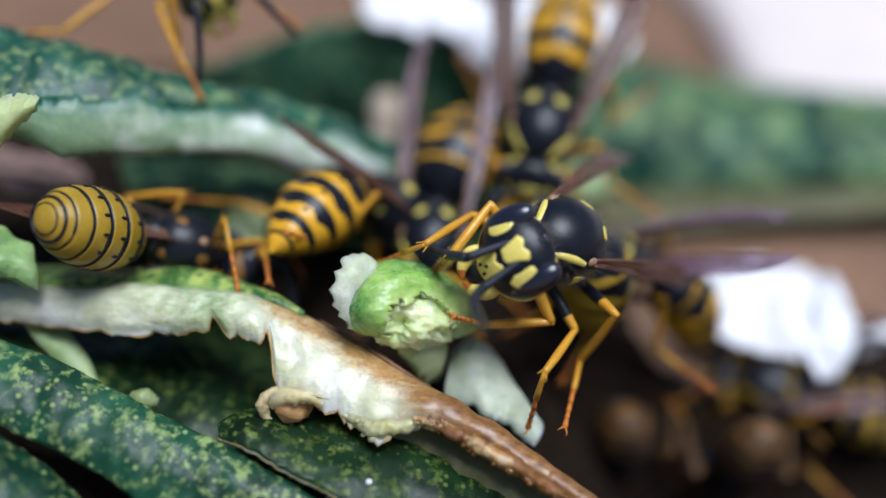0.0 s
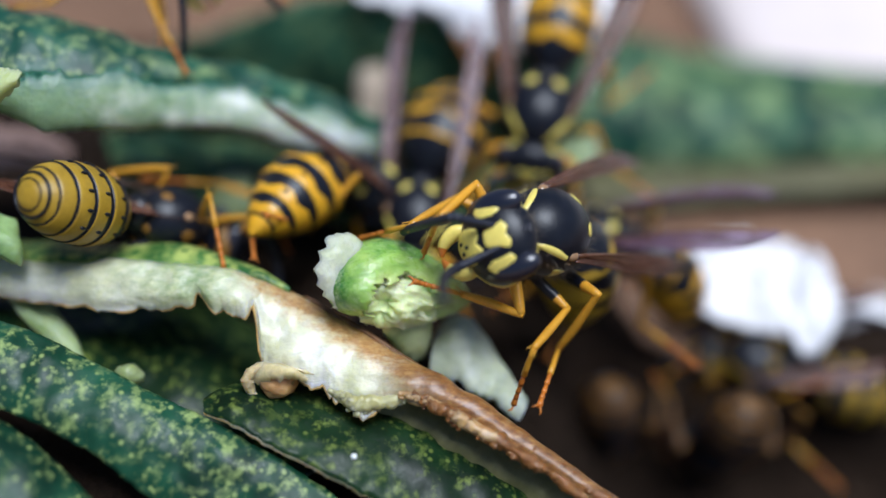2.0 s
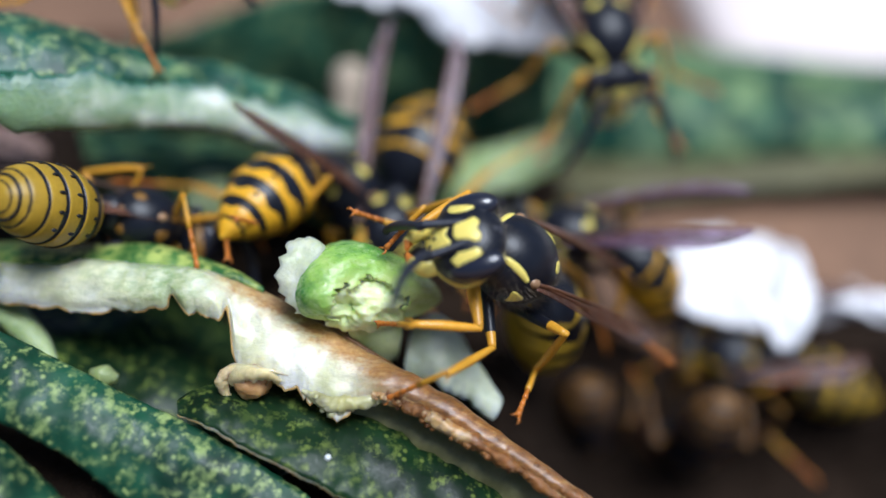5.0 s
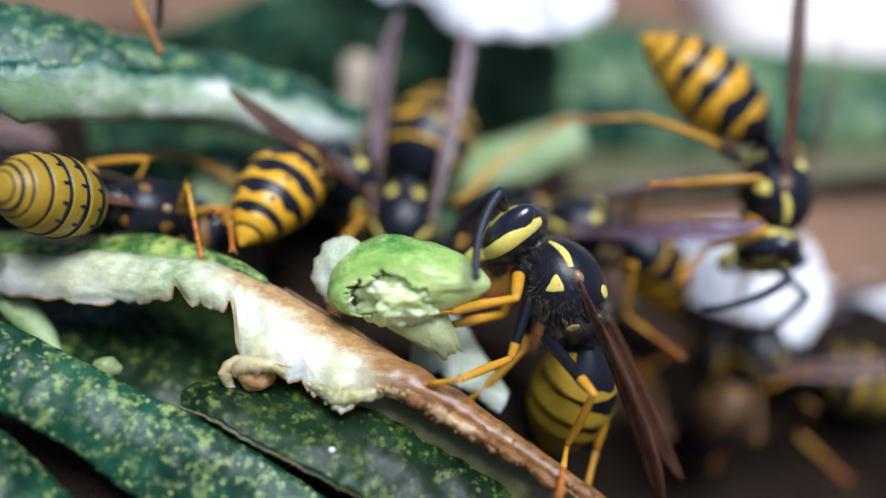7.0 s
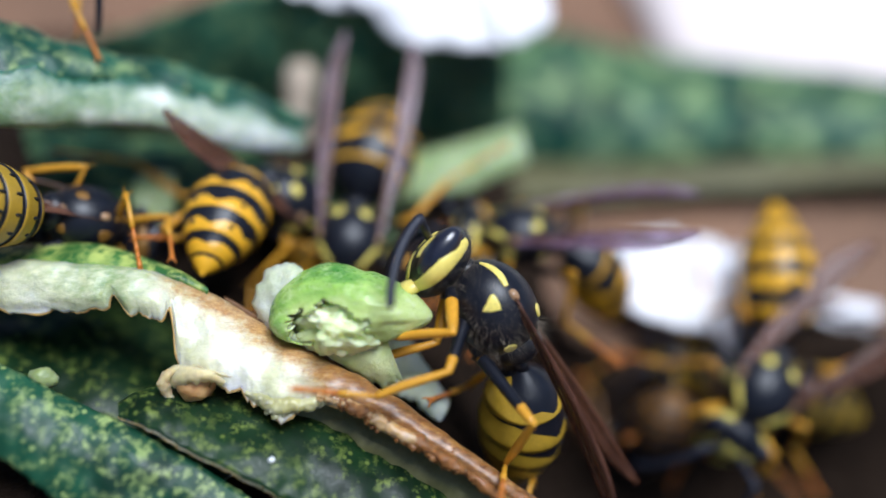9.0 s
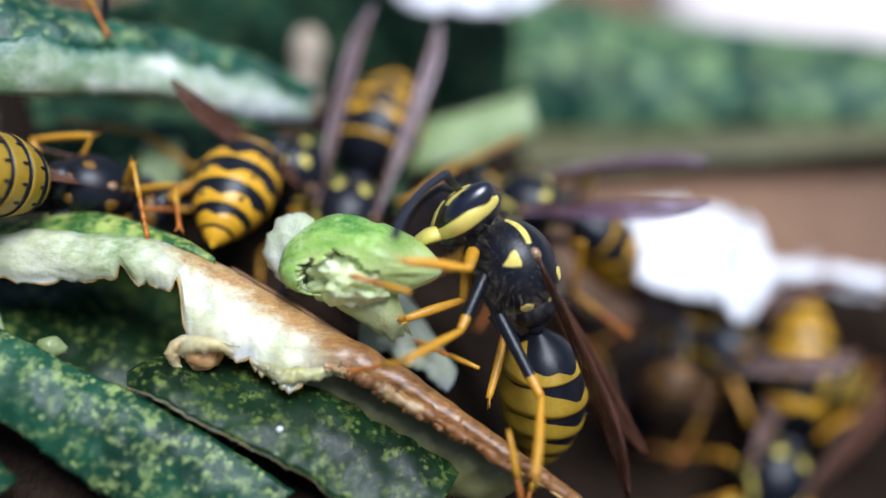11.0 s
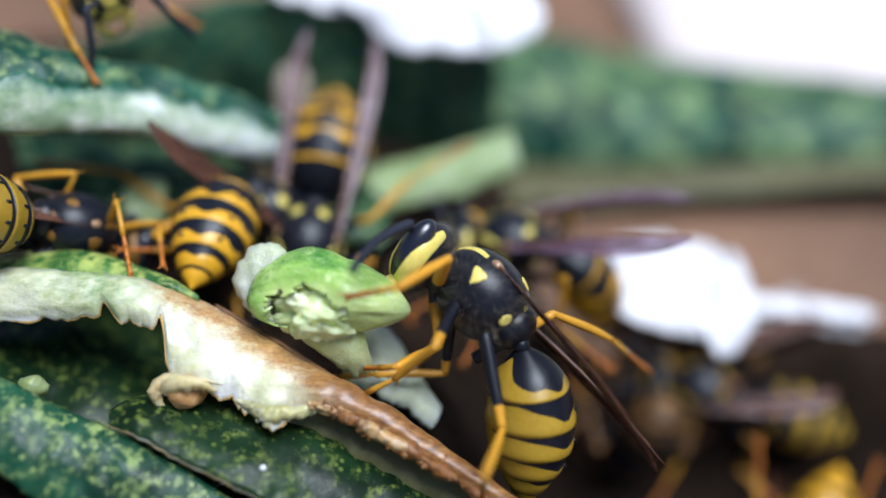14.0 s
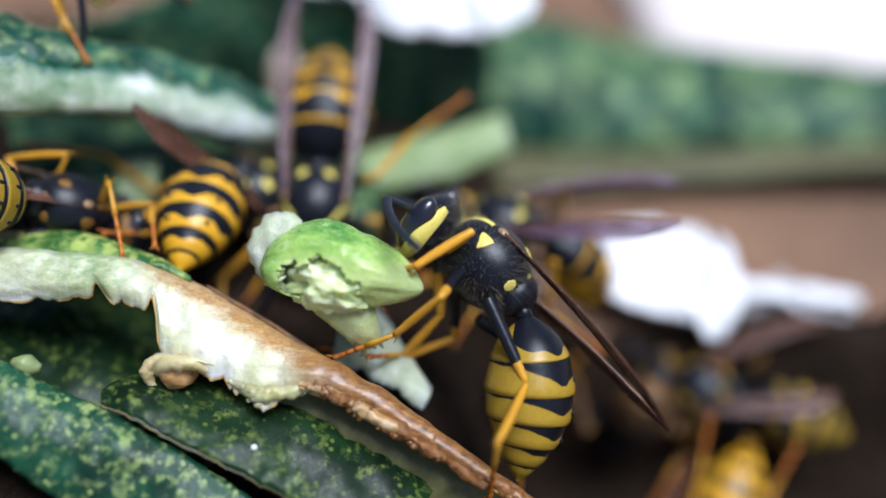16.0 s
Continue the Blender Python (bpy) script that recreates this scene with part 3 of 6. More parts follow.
def leg(parent, k, side, poses, tone=None):
    lf, lt, la = LEG_LENGTHS[k]
    thick = (0.23, 0.21, 0.22)[k]
    bm = bmesh.new()
    cut = (5, 10, 10)[k]
    tube(bm, [(0, 0, -0.35), (0, 0, 0), (0, 0, lf * 0.3), (0, 0, lf * 0.7), (0, 0, lf)], [0.25, 0.27, thick * 1.15, thick, thick * 0.72], 10, 14,
         lambda i, j: 0 if i < cut else 1)
    f = part("leg", bm, [BLACK, tone or LEG], parent, "", poses[0])
    bm = bmesh.new()
    tube(bm, [(0, 0, -0.1), (0, 0, lt * 0.15), (0, 0.04, lt * 0.6), (0, 0, lt)], [thick * 0.55, thick * 0.7, thick * 0.85, thick * 0.62], 10, 12)
    for s in (-1, 1):
        tube(bm, [(s * 0.1, 0, lt - 0.08), (s * 0.22, 0.1, lt + 0.38)], [0.045, 0.012], 5)
    part("tibia", bm, tone or (LEG if k else AMBER), f, "", poses[1])
    bm = bmesh.new()
    y = 0.0
    for q, r in ((0.46, 0.13), (0.18, 0.115), (0.14, 0.11), (0.1, 0.11), (0.12, 0.13)):
        tube(bm, [(0, 0, y * la), (0, 0, (y + q * 0.5) * la), (0, 0, (y + q) * la)], [r * 0.62, r * 0.85, r], 8, 4, 0 if y else 1)
        y += q * 0.985
    for s in (-1, 1):
        tube(bm, [(0, 0, la * 0.98), (s * 0.16, 0, la + 0.12), (s * 0.22, -0.12, la + 0.2)], [0.05, 0.04, 0.012], 5, 5)
    part("tarsus", bm, [RUST, LEG], f, "reddish jointed foot", poses[2])
    return f


def antenna(parent, side, scape, flagellum, length=3.7):
    """Scape and ringed flagellum, both on the head; scape and flagellum: the ways they point."""
    bm = bmesh.new()
    tube(bm, [(0, 0, -0.1), (0, 0, 0.8), (0, 0.03, 1.78)], [0.13, 0.15, 0.19], 10, 8)
    sc = part("antenna", bm, ANTENNA, parent)
    bm = bmesh.new()
    n = 45
    pts = [(0, 1.4 * (i / (n - 1)) ** 2, length * i / (n - 1)) for i in range(n)]
    tube(bm, pts, [(0.205 - 0.05 * i / n) * (0.95 if i % 4 == 0 else 1.0) * (0.4 if i == n - 1 else 1) for i in range(n)], 10)
    fl = part("flagellum", bm, ANTENNA, parent)
    for ob, m in zip((sc, fl), antenna_poses(side, scape, flagellum)):
        ob.matrix_basis = metres(m)
    return sc, fl


def antenna_poses(side, scape, flagellum):
    base = Vector((side * 0.4, 1.6, 0.35))
    elbow = base + Vector(scape).normalized() * 1.75
    return rod_pose(base, elbow, (0, 1, 0)), rod_pose(elbow, elbow + Vector(flagellum), (0, -1, 0.3))


def wasp(label, at, gaster=(0, -1, 0), gaster_up=(0, 0, 1), head=(0, 1, 0), head_up=(0, 0, 1), wings=((-14, 8), (14, 8)), legs=None,
         antennae=((0.6, 0.6, 0.5), (0.25, 0.65, -0.7)), hairy=0, seed=1, curl=0.45, length=7.0, size=1.0, low=-2.9, dark=1.0, girth=1.0, blunt=0.0, yellow=None, film_mat=None, wing_length=9.6, fold=0.74, mark=None, tone=None, category="wasp"):
    """A worker wasp. Its own space: y ahead, z up, the middle of the thorax at the origin."""
    root = thing("wasp", label, category, "wasps on the peel heap", at)
    if size != 1.0:
        root.scale = (size,) * 3
    rng = random.Random(seed)
    mark = mark or LEMON
    bits = {"root": root, "legs": {}}
    bm = bmesh.new()
    blob(bm, (0, 0, 0), THORAX, 32, 22, 0, thorax_shape)
    blob(bm, (0, -1.75, 0.05), (0.95, 0.75, 1.0), 20, 12)
    tube(bm, [(0, -2.2, -0.2), (0, -2.75, -0.3)], [0.4, 0.24], 10)
    tube(bm, [(0, 1.5, -0.1), (0, 2.2, -0.1)], [0.6, 0.4], 10)
    th = part("thorax", bm, BLACK, root)
    bm = bmesh.new()
    for s in (-1, 1):
        stripe(bm, THORAX, [(s * 21, 18), (s * 36, 27), (s * 53, 31), (s * 70, 29)], [0.12, 0.28, 0.3, 0.2], shape=thorax_shape)
    part("collar_stripe", bm, mark, th, "pale yellow stripe")
    oval = lambda a, b: [(a, 0), (a * .7, b * .7), (0, b), (-a * .7, b * .7), (-a, 0), (-a * .7, -b * .7), (0, -b), (a * .7, -b * .7)]
    for s in (-1, 1):
        for az, el, o in ((138, 57, oval(.34, .24)), (180 - 24, 24, oval(.36, .18)), (80, -4, [(-.36, .26), (0, .36), (.36, .26), (.2, -.1), (.04, -.38), (-.04, -.38), (-.2, -.1)]), (138, -12, oval(.24, .28))):
            bm = bmesh.new()
            patch(bm, THORAX, s * az, el, o, shape=thorax_shape, lift=0.022)
            part("yellow_spot", bm, mark, th)
        bm = bmesh.new()
        blob(bm, (s * 1.42, 0.2, 0.82), (0.23, 0.3, 0.22), 12, 8)
        part("tegula", bm, [JOINT], th, "amber wing joint")
    bm = bmesh.new()
    hairs(bm, rng, 160 + hairy, THORAX, 0.9 if hairy else 0.5, lambda d: d.z > -0.95 and (d.z < 0.42 or d.y < -0.55 or d.y > 0.72))
    part("hair", bm, HAIR, th, "fine brown hairs")

    # head
    hm = aim(NECK, head, head_up)
    bm = bmesh.new()
    blob(bm, (0, 0.75, -0.1), HEAD, 30, 20, 0, head_shape)
    hd = part("head", bm, BLACK, root, "", hm)
    bits["head"] = hd
    off = (0, 0.75, -0.1)
    bm = bmesh.new()
    patch(bm, HEAD, 0, -33, [(.0, .56), (.4, .66), (.62, .5), (.8, .05), (.66, -.55), (.3, -.76), (0, -.66), (-.3, -.76), (-.66, -.55), (-.8, .05), (-.62, .5), (-.4, .66)], off, 0.05, head_shape)
    face = part("clypeus", bm, mark, hd, "yellow face plate with dark dots")
    bm = bmesh.new()
    for dx, dz in ((0.0, 0.05), (-0.24, -0.22), (0.24, -0.22)):
        c = on_body(HEAD, dx * 34, -33 + dz * 42, 0.05) * head_shape(Vector((0, .84, -.54))) + Vector(off)
        blob(bm, c, (0.075, 0.05, 0.09), 8, 6)
    part("dot", bm, BLACK, hd)
    bm = bmesh.new()
    patch(bm, HEAD, 0, 15, [(0, .42), (.36, .6), (.56, .42), (.38, .02), (.32, -.4), (0, -.5), (-.32, -.4), (-.38, .02), (-.56, .42), (-.36, .6)], off, 0.03, head_shape)
    part("forehead_mark", bm, mark, hd)
    for s in (-1, 1):
        bm = bmesh.new()
        patch(bm, HEAD, s * 40, 8, [(.32, .05), (.3, .52), (.02, .66), (-.28, .34), (-.3, -.2), (-.02, -.54), (.26, -.36)], off, 0.035, head_shape)
        part("eye_mark", bm, mark, hd)
        bm = bmesh.new()
        blob(bm, (s * 1.2, 1.04, 0.3), (0.58, 0.55, 1.16), 20, 14, 0, lambda u: 1 - 0.16 * math.exp(-((u.z - 0.15) / 0.3) ** 2) * max(0, u.y) * max(0, -s * u.x + 0.4))
        part("eye", bm, EYE, hd, "glossy black eye")
        bm = bmesh.new()
        stripe(bm, HEAD, [(s * 120, 62), (s * 106, 30), (s * 100, -8), (s * 88, -42), (s * 64, -64)], [0.3, 0.6, 0.66, 0.56, 0.4], off, 0.035, 16, head_shape)
        part("cheek_stripe", bm, mark, hd)
        bm = bmesh.new()
        tube(bm, [(s * 0.72, 0.95, -1.25), (s * 0.78, 1.15, -1.65), (s * 0.45, 1.3, -2.1), (s * 0.05, 1.35, -2.25)], [0.34, 0.36, 0.26, 0.08], 10, 12,
             lambda i, j: 0 if i < 8 else 1, 0.7)
        part("mandible", bm, [mark, RUST], hd)
        way, droop = antennae
        bits["antenna_l" if s < 0 else "antenna_r"] = antenna(hd, s, (way[0] * s, *way[1:]), (droop[0] * s, *droop[1:]))
    bm = bmesh.new()
    for dx, dz in ((0, 0), (-.26, .26), (.26, .26)):
        blob(bm, Vector(off) + on_body(HEAD, dx * 40, 62 + dz * 50, 0.0) * 0.97, (0.11, 0.11, 0.11), 8, 6)
    part("ocelli", bm, EYE, hd, "three bead-like small eyes")
    if hairy:
        bm = bmesh.new()
        hairs(bm, rng, hairy // 3, (1.6, 0.8, 1.5), 0.6, lambda d: d.y < -0.1 or d.z > 0.5)
        bmesh.ops.translate(bm, verts=bm.verts[:], vec=off)
        part("hair", bm, HAIR, hd, "fine brown hairs")

    # gaster
    gm = aim((0, -2.6, -0.28), -Vector(gaster), gaster_up)
    bm = bmesh.new()
    seg = 40
    rows = []
    for i in range(15):
        s = i / 14
        rows.append([bm.verts.new(gaster_point(s, 2 * math.pi * j / seg, gaster_radius(s, blunt) * 0.95 * girth, length, curl)) for j in range(seg)])
    sheet(bm, rows, 0, True)
    bm.faces.new(rows[0])
    bm.faces.new(rows[-1])
    ab = part("abdomen", bm, BLACK, root, "yellow abdomen with black bands", gm)
    bits["abdomen"] = ab
    for k in range(6):
        s0, s1 = CUTS[k], CUTS[k + 1]
        bm = bmesh.new()
        rows = []
        na, nb = 4, 5
        for i in range(na + nb + 2):
            row = []
            for j in range(seg):
                ang = 2 * math.pi * j / seg
                d = dark_reach(k, ang, dark)
                f = d * i / na if i <= na else d + (1 - d) * min(1, (i - na) / nb)
                s = s0 + (s1 - s0) * f
                r = gaster_radius(s, blunt) * (1.0 + 0.035 * f) * girth
                if i == na + nb + 1:
                    r = gaster_radius(s, blunt) * 0.95 * girth
                    s += 0.004
                row.append(bm.verts.new(gaster_point(s, ang, r, length, curl)))
            rows.append(row)
        sheet(bm, rows, lambda i, j: 0 if i < 4 or (i > 8 and k < 5) else 1, True)
        if k == 5:
            bm.faces.new(rows[-1]).material_index = 1
        part("band", bm, [BLACK, yellow or YELLOW], ab)
        if 0 < k < 4:
            bm = bmesh.new()
            for ang in (-1.5, -1.05, -0.55, 0.0, 0.5, 1.0, 1.5) if blunt else (-0.62, 0.62):
                sp = s0 + (s1 - s0) * (0.34 if blunt else 0.62)
                c = gaster_point(sp, ang, gaster_radius(sp, blunt) * 1.015 * girth, length, curl)
                blob(bm, c, (0.09, 0.16 + 0.1 * rng.random(), 0.09) if blunt else (0.15, 0.12, 0.09), 8, 6)
            part("dot", bm, BLACK, ab)
    if blunt:
        for s, thick in ((0.95, 0.085), (0.985, 0.045)):
            bm = bmesh.new()
            ring = [gaster_point(s, 2 * math.pi * j / 36, gaster_radius(s, blunt) * 1.03 * girth, length, curl) for j in range(37)]
            tube(bm, ring, [thick] * 37, 6)
            part("ring_line", bm, BLACK, ab)
    for k in range(3):
        for s in (-1, 1):
            pts = (legs or {}).get((k, s)) or rest_leg(k, s, 1.0, low)
            bits["legs"][(k, s)] = leg(root, k, s, leg_poses(k, s, *pts), tone)
    for s, (yaw, lift) in zip((-1, 1), wings):
        m = Matrix.Translation((s * 1.55, 0.1, 0.8)) @ pose(0, 0, 0, -lift, 0, yaw)
        bits["wing_l" if s < 0 else "wing_r"] = wing(root, s, m, fold, wing_length, film_mat)
    return bits


# ---------------------------------------------------------------- ground
def step(a, b, x):
    f = min(1.0, max(0.0, (x - a) / (b - a)))
    return f * f * (3 - 2 * f)


def heap_height(x, y):
    """The compost rises to a mound under the peels and falls away to the east."""
    h = 0.6 + 6.2 * (1 - step(1.0, 15.0, x)) * (1 - step(52.0, 70.0, y)) * step(6.0, 20.0, y)
    h += 0.9 * noise.noise(Vector((x * 0.16, y * 0.16, 0))) + 0.45 * noise.noise(Vector((x * 0.6, y * 0.6, 3)))
    h -= 3.0 * step(39.0, 46.0, y - 0.12 * x) * step(10.0, 15.0, x)
    edge = max(abs(x) / 62.0, abs(y - 40.0) / 44.0)
    return h * (1 - step(0.75, 1.0, edge)) - 1.2 * step(0.8, 1.0, edge)


def pit(x, y):
    return 9.0 * step(5.0, 13.0, x) * (1 - step(37.0, 43.0, y)) * step(6.0, 12.0, y) * (1 - step(46.0, 56.0, x))


bm = bmesh.new()
gx = [-4000, -1500, -500, -200, -100, -50, -20, 0, 5, 9, 13, 25, 46, 51, 56, 100, 200, 500, 1500, 4000]
gy = [-4000, -1500, -500, -200, -100, -50, 0, 6, 9, 12, 24, 37, 40, 43, 60, 100, 200, 500, 1500, 4000]
rows = [[bm.verts.new((x, y, -0.3 - 1.25 * pit(x, y) + (0.25 * noise.noise(Vector((x * .02, y * .02, 1))) if abs(x) < 300 else 0))) for x in gx] for y in gy]
sheet(bm, rows)
tagged(part("ground", bm, GROUND), "brown weathered board under the heap", "ground", kind="structure")
bm = bmesh.new()
rows = [[bm.verts.new((x, y, heap_height(x, y) - pit(x, y))) for x in np.arange(-62, 62.1, 1.0)] for y in np.arange(-4, 84.1, 1.0)]
sheet(bm, rows)
tagged(part("compost", bm, COMPOST), "dark crumbly compost under the peels", "compost", kind="stuff")


def slab(label, x0, x1, y0, y1, z, turn, mat):
    """A flat worn stone with rounded rim."""
    bm = bmesh.new()
    cx, cy = (x0 + x1) / 2, (y0 + y1) / 2
    grid = []
    for k, (f, h) in enumerate(((1.0, -0.3), (1.0, z * 0.6), (0.985, z * 0.9), (0.95, z), (0.5, z * 1.02), (0.02, z * 1.02))):
        grid.append([bm.verts.new(Matrix.Translation((cx, cy, 0)) @ Matrix.Rotation(radians(turn), 4, "Z") @
                                  Vector(((x1 - x0) / 2 * f * c * (1 + 0.04 * math.sin(5 * a)), (y1 - y0) / 2 * f * s * (1 + 0.04 * math.cos(3 * a)), h)))
                     for a in (2 * math.pi * j / 48 for j in range(48))
                     for c, s in (((abs(math.cos(a)) ** 0.25) * math.copysign(1, math.cos(a)), (abs(math.sin(a)) ** 0.25) * math.copysign(1, math.sin(a))),)])
    sheet(bm, grid, 0, True)
    bm.faces.new(grid[-1])
    return tagged(part("stone_slab", bm, mat), label, "stone")


slab("pale pinkish stone slab behind the heap", 13, 240, 74, 260, 3.0, 4, STONE)


# ---------------------------------------------------------------- peels, nearest first
def courgette_peel(label, *args, **kw):
    root = thing("courgette_peel", label, "vegetable peel", "courgette peels")
    peel_parts(root, *args, **kw)
    return root


# the browning strip across the front, flesh side out
strip = courgette_peel("torn courgette peel strip, pale flesh drying brown along its edge",
    [(-23.70, 37.32, 13.13), (-18.33, 36.57, 13.24), (-12.95, 35.81, 13.64), (-9.42, 35.25, 13.66), (-7.49, 34.81, 13.35), (-5.19, 34.05, 12.57), (-2.59, 32.74, 11.80), (0.49, 30.91, 10.81), (5.00, 28.29, 9.23), (9.89, 25.40, 7.39)],
    [(-23.44, 35.68, 12.08), (-17.99, 34.57, 12.25), (-12.67, 33.69, 12.67), (-8.76, 33.00, 13.02), (-7.30, 31.00, 11.55), (-5.04, 30.22, 11.18), (-2.44, 29.43, 10.70), (0.3, 29.3, 10.91), (4.75, 27.4, 9.42), (9.8, 24.75, 7.52)],
    (-0.35, -0.45, -0.3, -0.45, -0.2), (0.095, 0.547, -0.832), None, FLESH_DRY, n=260, m=24, skin_t=0.1, flesh_t=0.3, rag=(0.0, 0.11), seed=3, wave=0.12, edge=(EDGE, 0.06),
    tears=((0.283, 0.009, -0.3), (0.3, 0.007, 0.1), (0.18, 0.02, 0.08), (0.395, 0.026, -0.5), (0.52, 0.012, -0.06), (0.65, 0.02, 0.12), (0.715, 0.014, -0.12)))
peel_parts(strip,
    [(-24.93, 39.63, 12.13), (-19.17, 38.69, 12.52), (-15.16, 37.91, 12.93), (-12.62, 37.49, 13.30), (-10.07, 36.64, 13.49), (-8.13, 35.66, 13.33), (-6.43, 34.63, 13.09)],
    [(-23.44, 36.84, 13.36), (-18.07, 36.01, 13.54), (-14.43, 35.66, 13.64), (-12.12, 35.55, 13.74), (-9.78, 35.16, 13.67), (-7.97, 34.75, 13.46), (-6.39, 34.31, 13.05)],
    0.12, (0.000, -0.398, 0.918), SKIN_EDGE, None, n=90, m=8, rag=(0.02, 0.06), seed=5, skin_t=0.25, names=("skin", ""))
peel_parts(strip,
    [(-5.75, 34.56, 12.64), (-2.59, 32.82, 11.90), (0.49, 30.99, 10.91), (5.01, 28.37, 9.32), (9.89, 25.49, 7.48)],
    [(-5.72, 34.28, 12.63), (-2.57, 32.51, 11.86), (0.50, 30.59, 10.91), (4.98, 27.97, 9.33), (9.84, 25.11, 7.50)],
    0.1, (0.000, -0.398, 0.918), RIM, None, n=90, m=6, rag=(0.05, 0.25), seed=6, skin_t=0.2, names=("dry_rim", ""))


def crumble(parent, points, radii, mat, rough, label, seed, name="crumble", lumps=0):
    """Torn, crumbly flesh along an edge: one uneven mass."""
    bm = bmesh.new()
    n, m = 60, 26
    pts = [Vector(p) for p in spline(points, n)]
    rad = [float(r[0]) for r in spline([(r,) for r in radii], n)]
    grid = []
    for i, p in enumerate(pts):
        tan = (pts[min(i + 1, n - 1)] - pts[max(i - 1, 0)]).normalized()
        s = tan.cross(Vector((0, -0.5, 1))).normalized()
        u = s.cross(tan)
        row = []
        for k in range(m):
            d = s * math.cos(2 * math.pi * k / m) + u * math.sin(2 * math.pi * k / m)
            q = p + d * rad[i]
            f = 1 + rough * (1.2 * noise.noise(q * 0.9 + Vector((seed, 0, 0))) + 0.6 * noise.noise(q * 2.3) + 0.3 * noise.noise(q * 6.5))
            row.append(bm.verts.new(p + d * max(0.03, rad[i] * f)))
        grid.append(row)
    sheet(bm, grid, 0, True)
    bm.faces.new(grid[0])
    bm.faces.new(grid[-1])
    rng = random.Random(seed)
    for _ in range(lumps):
        i = rng.randrange(4, n - 4)
        r = rad[i] * rng.uniform(0.3, 0.75)
        way = Vector((rng.gauss(0, 1), rng.gauss(-0.7, 1), rng.gauss(-0.2, 1))).normalized()
        shift = rng.uniform(0, 9)
        blob(bm, pts[i] + way * rad[i] * rng.uniform(0.6, 1.15), (r, r * 0.9, r * 0.8), 10, 8, 0, lambda u: 1 + 0.35 * noise.noise(u * 1.8 + Vector((shift, 0, 0))))
    return part(name, bm, mat, parent, label)


bm = bmesh.new()
blob(bm, (-6.7, 30.72, 11.15), (0.92, 0.75, 0.8), 44, 32, 0, lambda u: 1 + 0.2 * noise.noise(u * 1.5 + Vector((3, 1, 0))) + 0.09 * noise.noise(u * 4) + 0.04 * noise.noise(u * 9))
part("lump", bm, FLESH_LUMP, strip, "browned pulpy roll")
peel_parts(strip,
    [(-8.05, 30.75, 11.7), (-7.6, 30.9, 12.1), (-6.9, 30.85, 12.1), (-6.1, 30.65, 11.85), (-5.4, 30.5, 11.5)],
    [(-7.95, 30.35, 11.2), (-7.5, 30.2, 11.4), (-6.9, 30.2, 11.65), (-6.2, 30.25, 11.68), (-5.5, 30.3, 11.4)],
    0.3, (-0.05, -0.72, 0.69), FLESH_CURL, None, n=40, m=14, skin_t=0.16, rag=(0.05, 0.4), seed=51, wave=0.5, names=("veil", ""))
crumble(strip, [(-5.03, 30.54, 11.72), (-5.96, 30.66, 11.98), (-6.97, 30.72, 12.12), (-7.75, 30.68, 11.88), (-8.05, 30.5, 11.4), (-7.88, 30.3, 10.85), (-7.45, 30.1, 10.5)], [0.06, 0.08, 0.1, 0.2, 0.27, 0.2, 0.1], FLESH_CURL, 0.75, "curled cream lip", 2, "curl")
crumble(strip, [(-4.41, 30.09, 11.25), (-3.16, 29.57, 10.94), (-1.93, 29.55, 11.02), (-0.70, 29.69, 11.29)], [0.12, 0.4, 0.38, 0.16], FLESH_LIP, 0.5, "lumpy torn lip", 4, lumps=20)
crumble(strip, [(-0.69, 29.61, 11.51), (1.02, 28.85, 10.98), (2.98, 27.94, 10.30), (4.91, 26.96, 9.70), (6.84, 25.92, 8.87)], [0.2, 0.3, 0.3, 0.25, 0.14], FLESH_BROWN, 1.0, "browned crumbly edge", 5, lumps=90)
crumble(strip, [(-1.3, 29.6, 11.5), (0.4, 29.2, 11.3), (2.0, 28.4, 10.75), (3.9, 27.5, 10.1)], [0.16, 0.24, 0.24, 0.12], FLESH_LUMP, 0.8, "translucent tan crumbs", 9, lumps=60)
crumble(strip, [(1.3, 29.75, 10.75), (3.2, 28.7, 10.12), (5.2, 27.6, 9.38), (7.4, 26.4, 8.45), (9.4, 25.3, 7.7)], [0.1, 0.26, 0.3, 0.3, 0.2], FLESH_BROWN, 1.1, "rusty fibrous crumbs", 12, lumps=150)

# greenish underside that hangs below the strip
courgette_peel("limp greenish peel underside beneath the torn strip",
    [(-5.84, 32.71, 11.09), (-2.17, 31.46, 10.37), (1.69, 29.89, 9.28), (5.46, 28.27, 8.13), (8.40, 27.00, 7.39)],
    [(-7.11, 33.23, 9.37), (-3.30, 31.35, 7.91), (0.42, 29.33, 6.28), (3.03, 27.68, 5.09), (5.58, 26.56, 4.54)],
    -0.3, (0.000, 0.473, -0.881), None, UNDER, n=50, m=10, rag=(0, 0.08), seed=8)

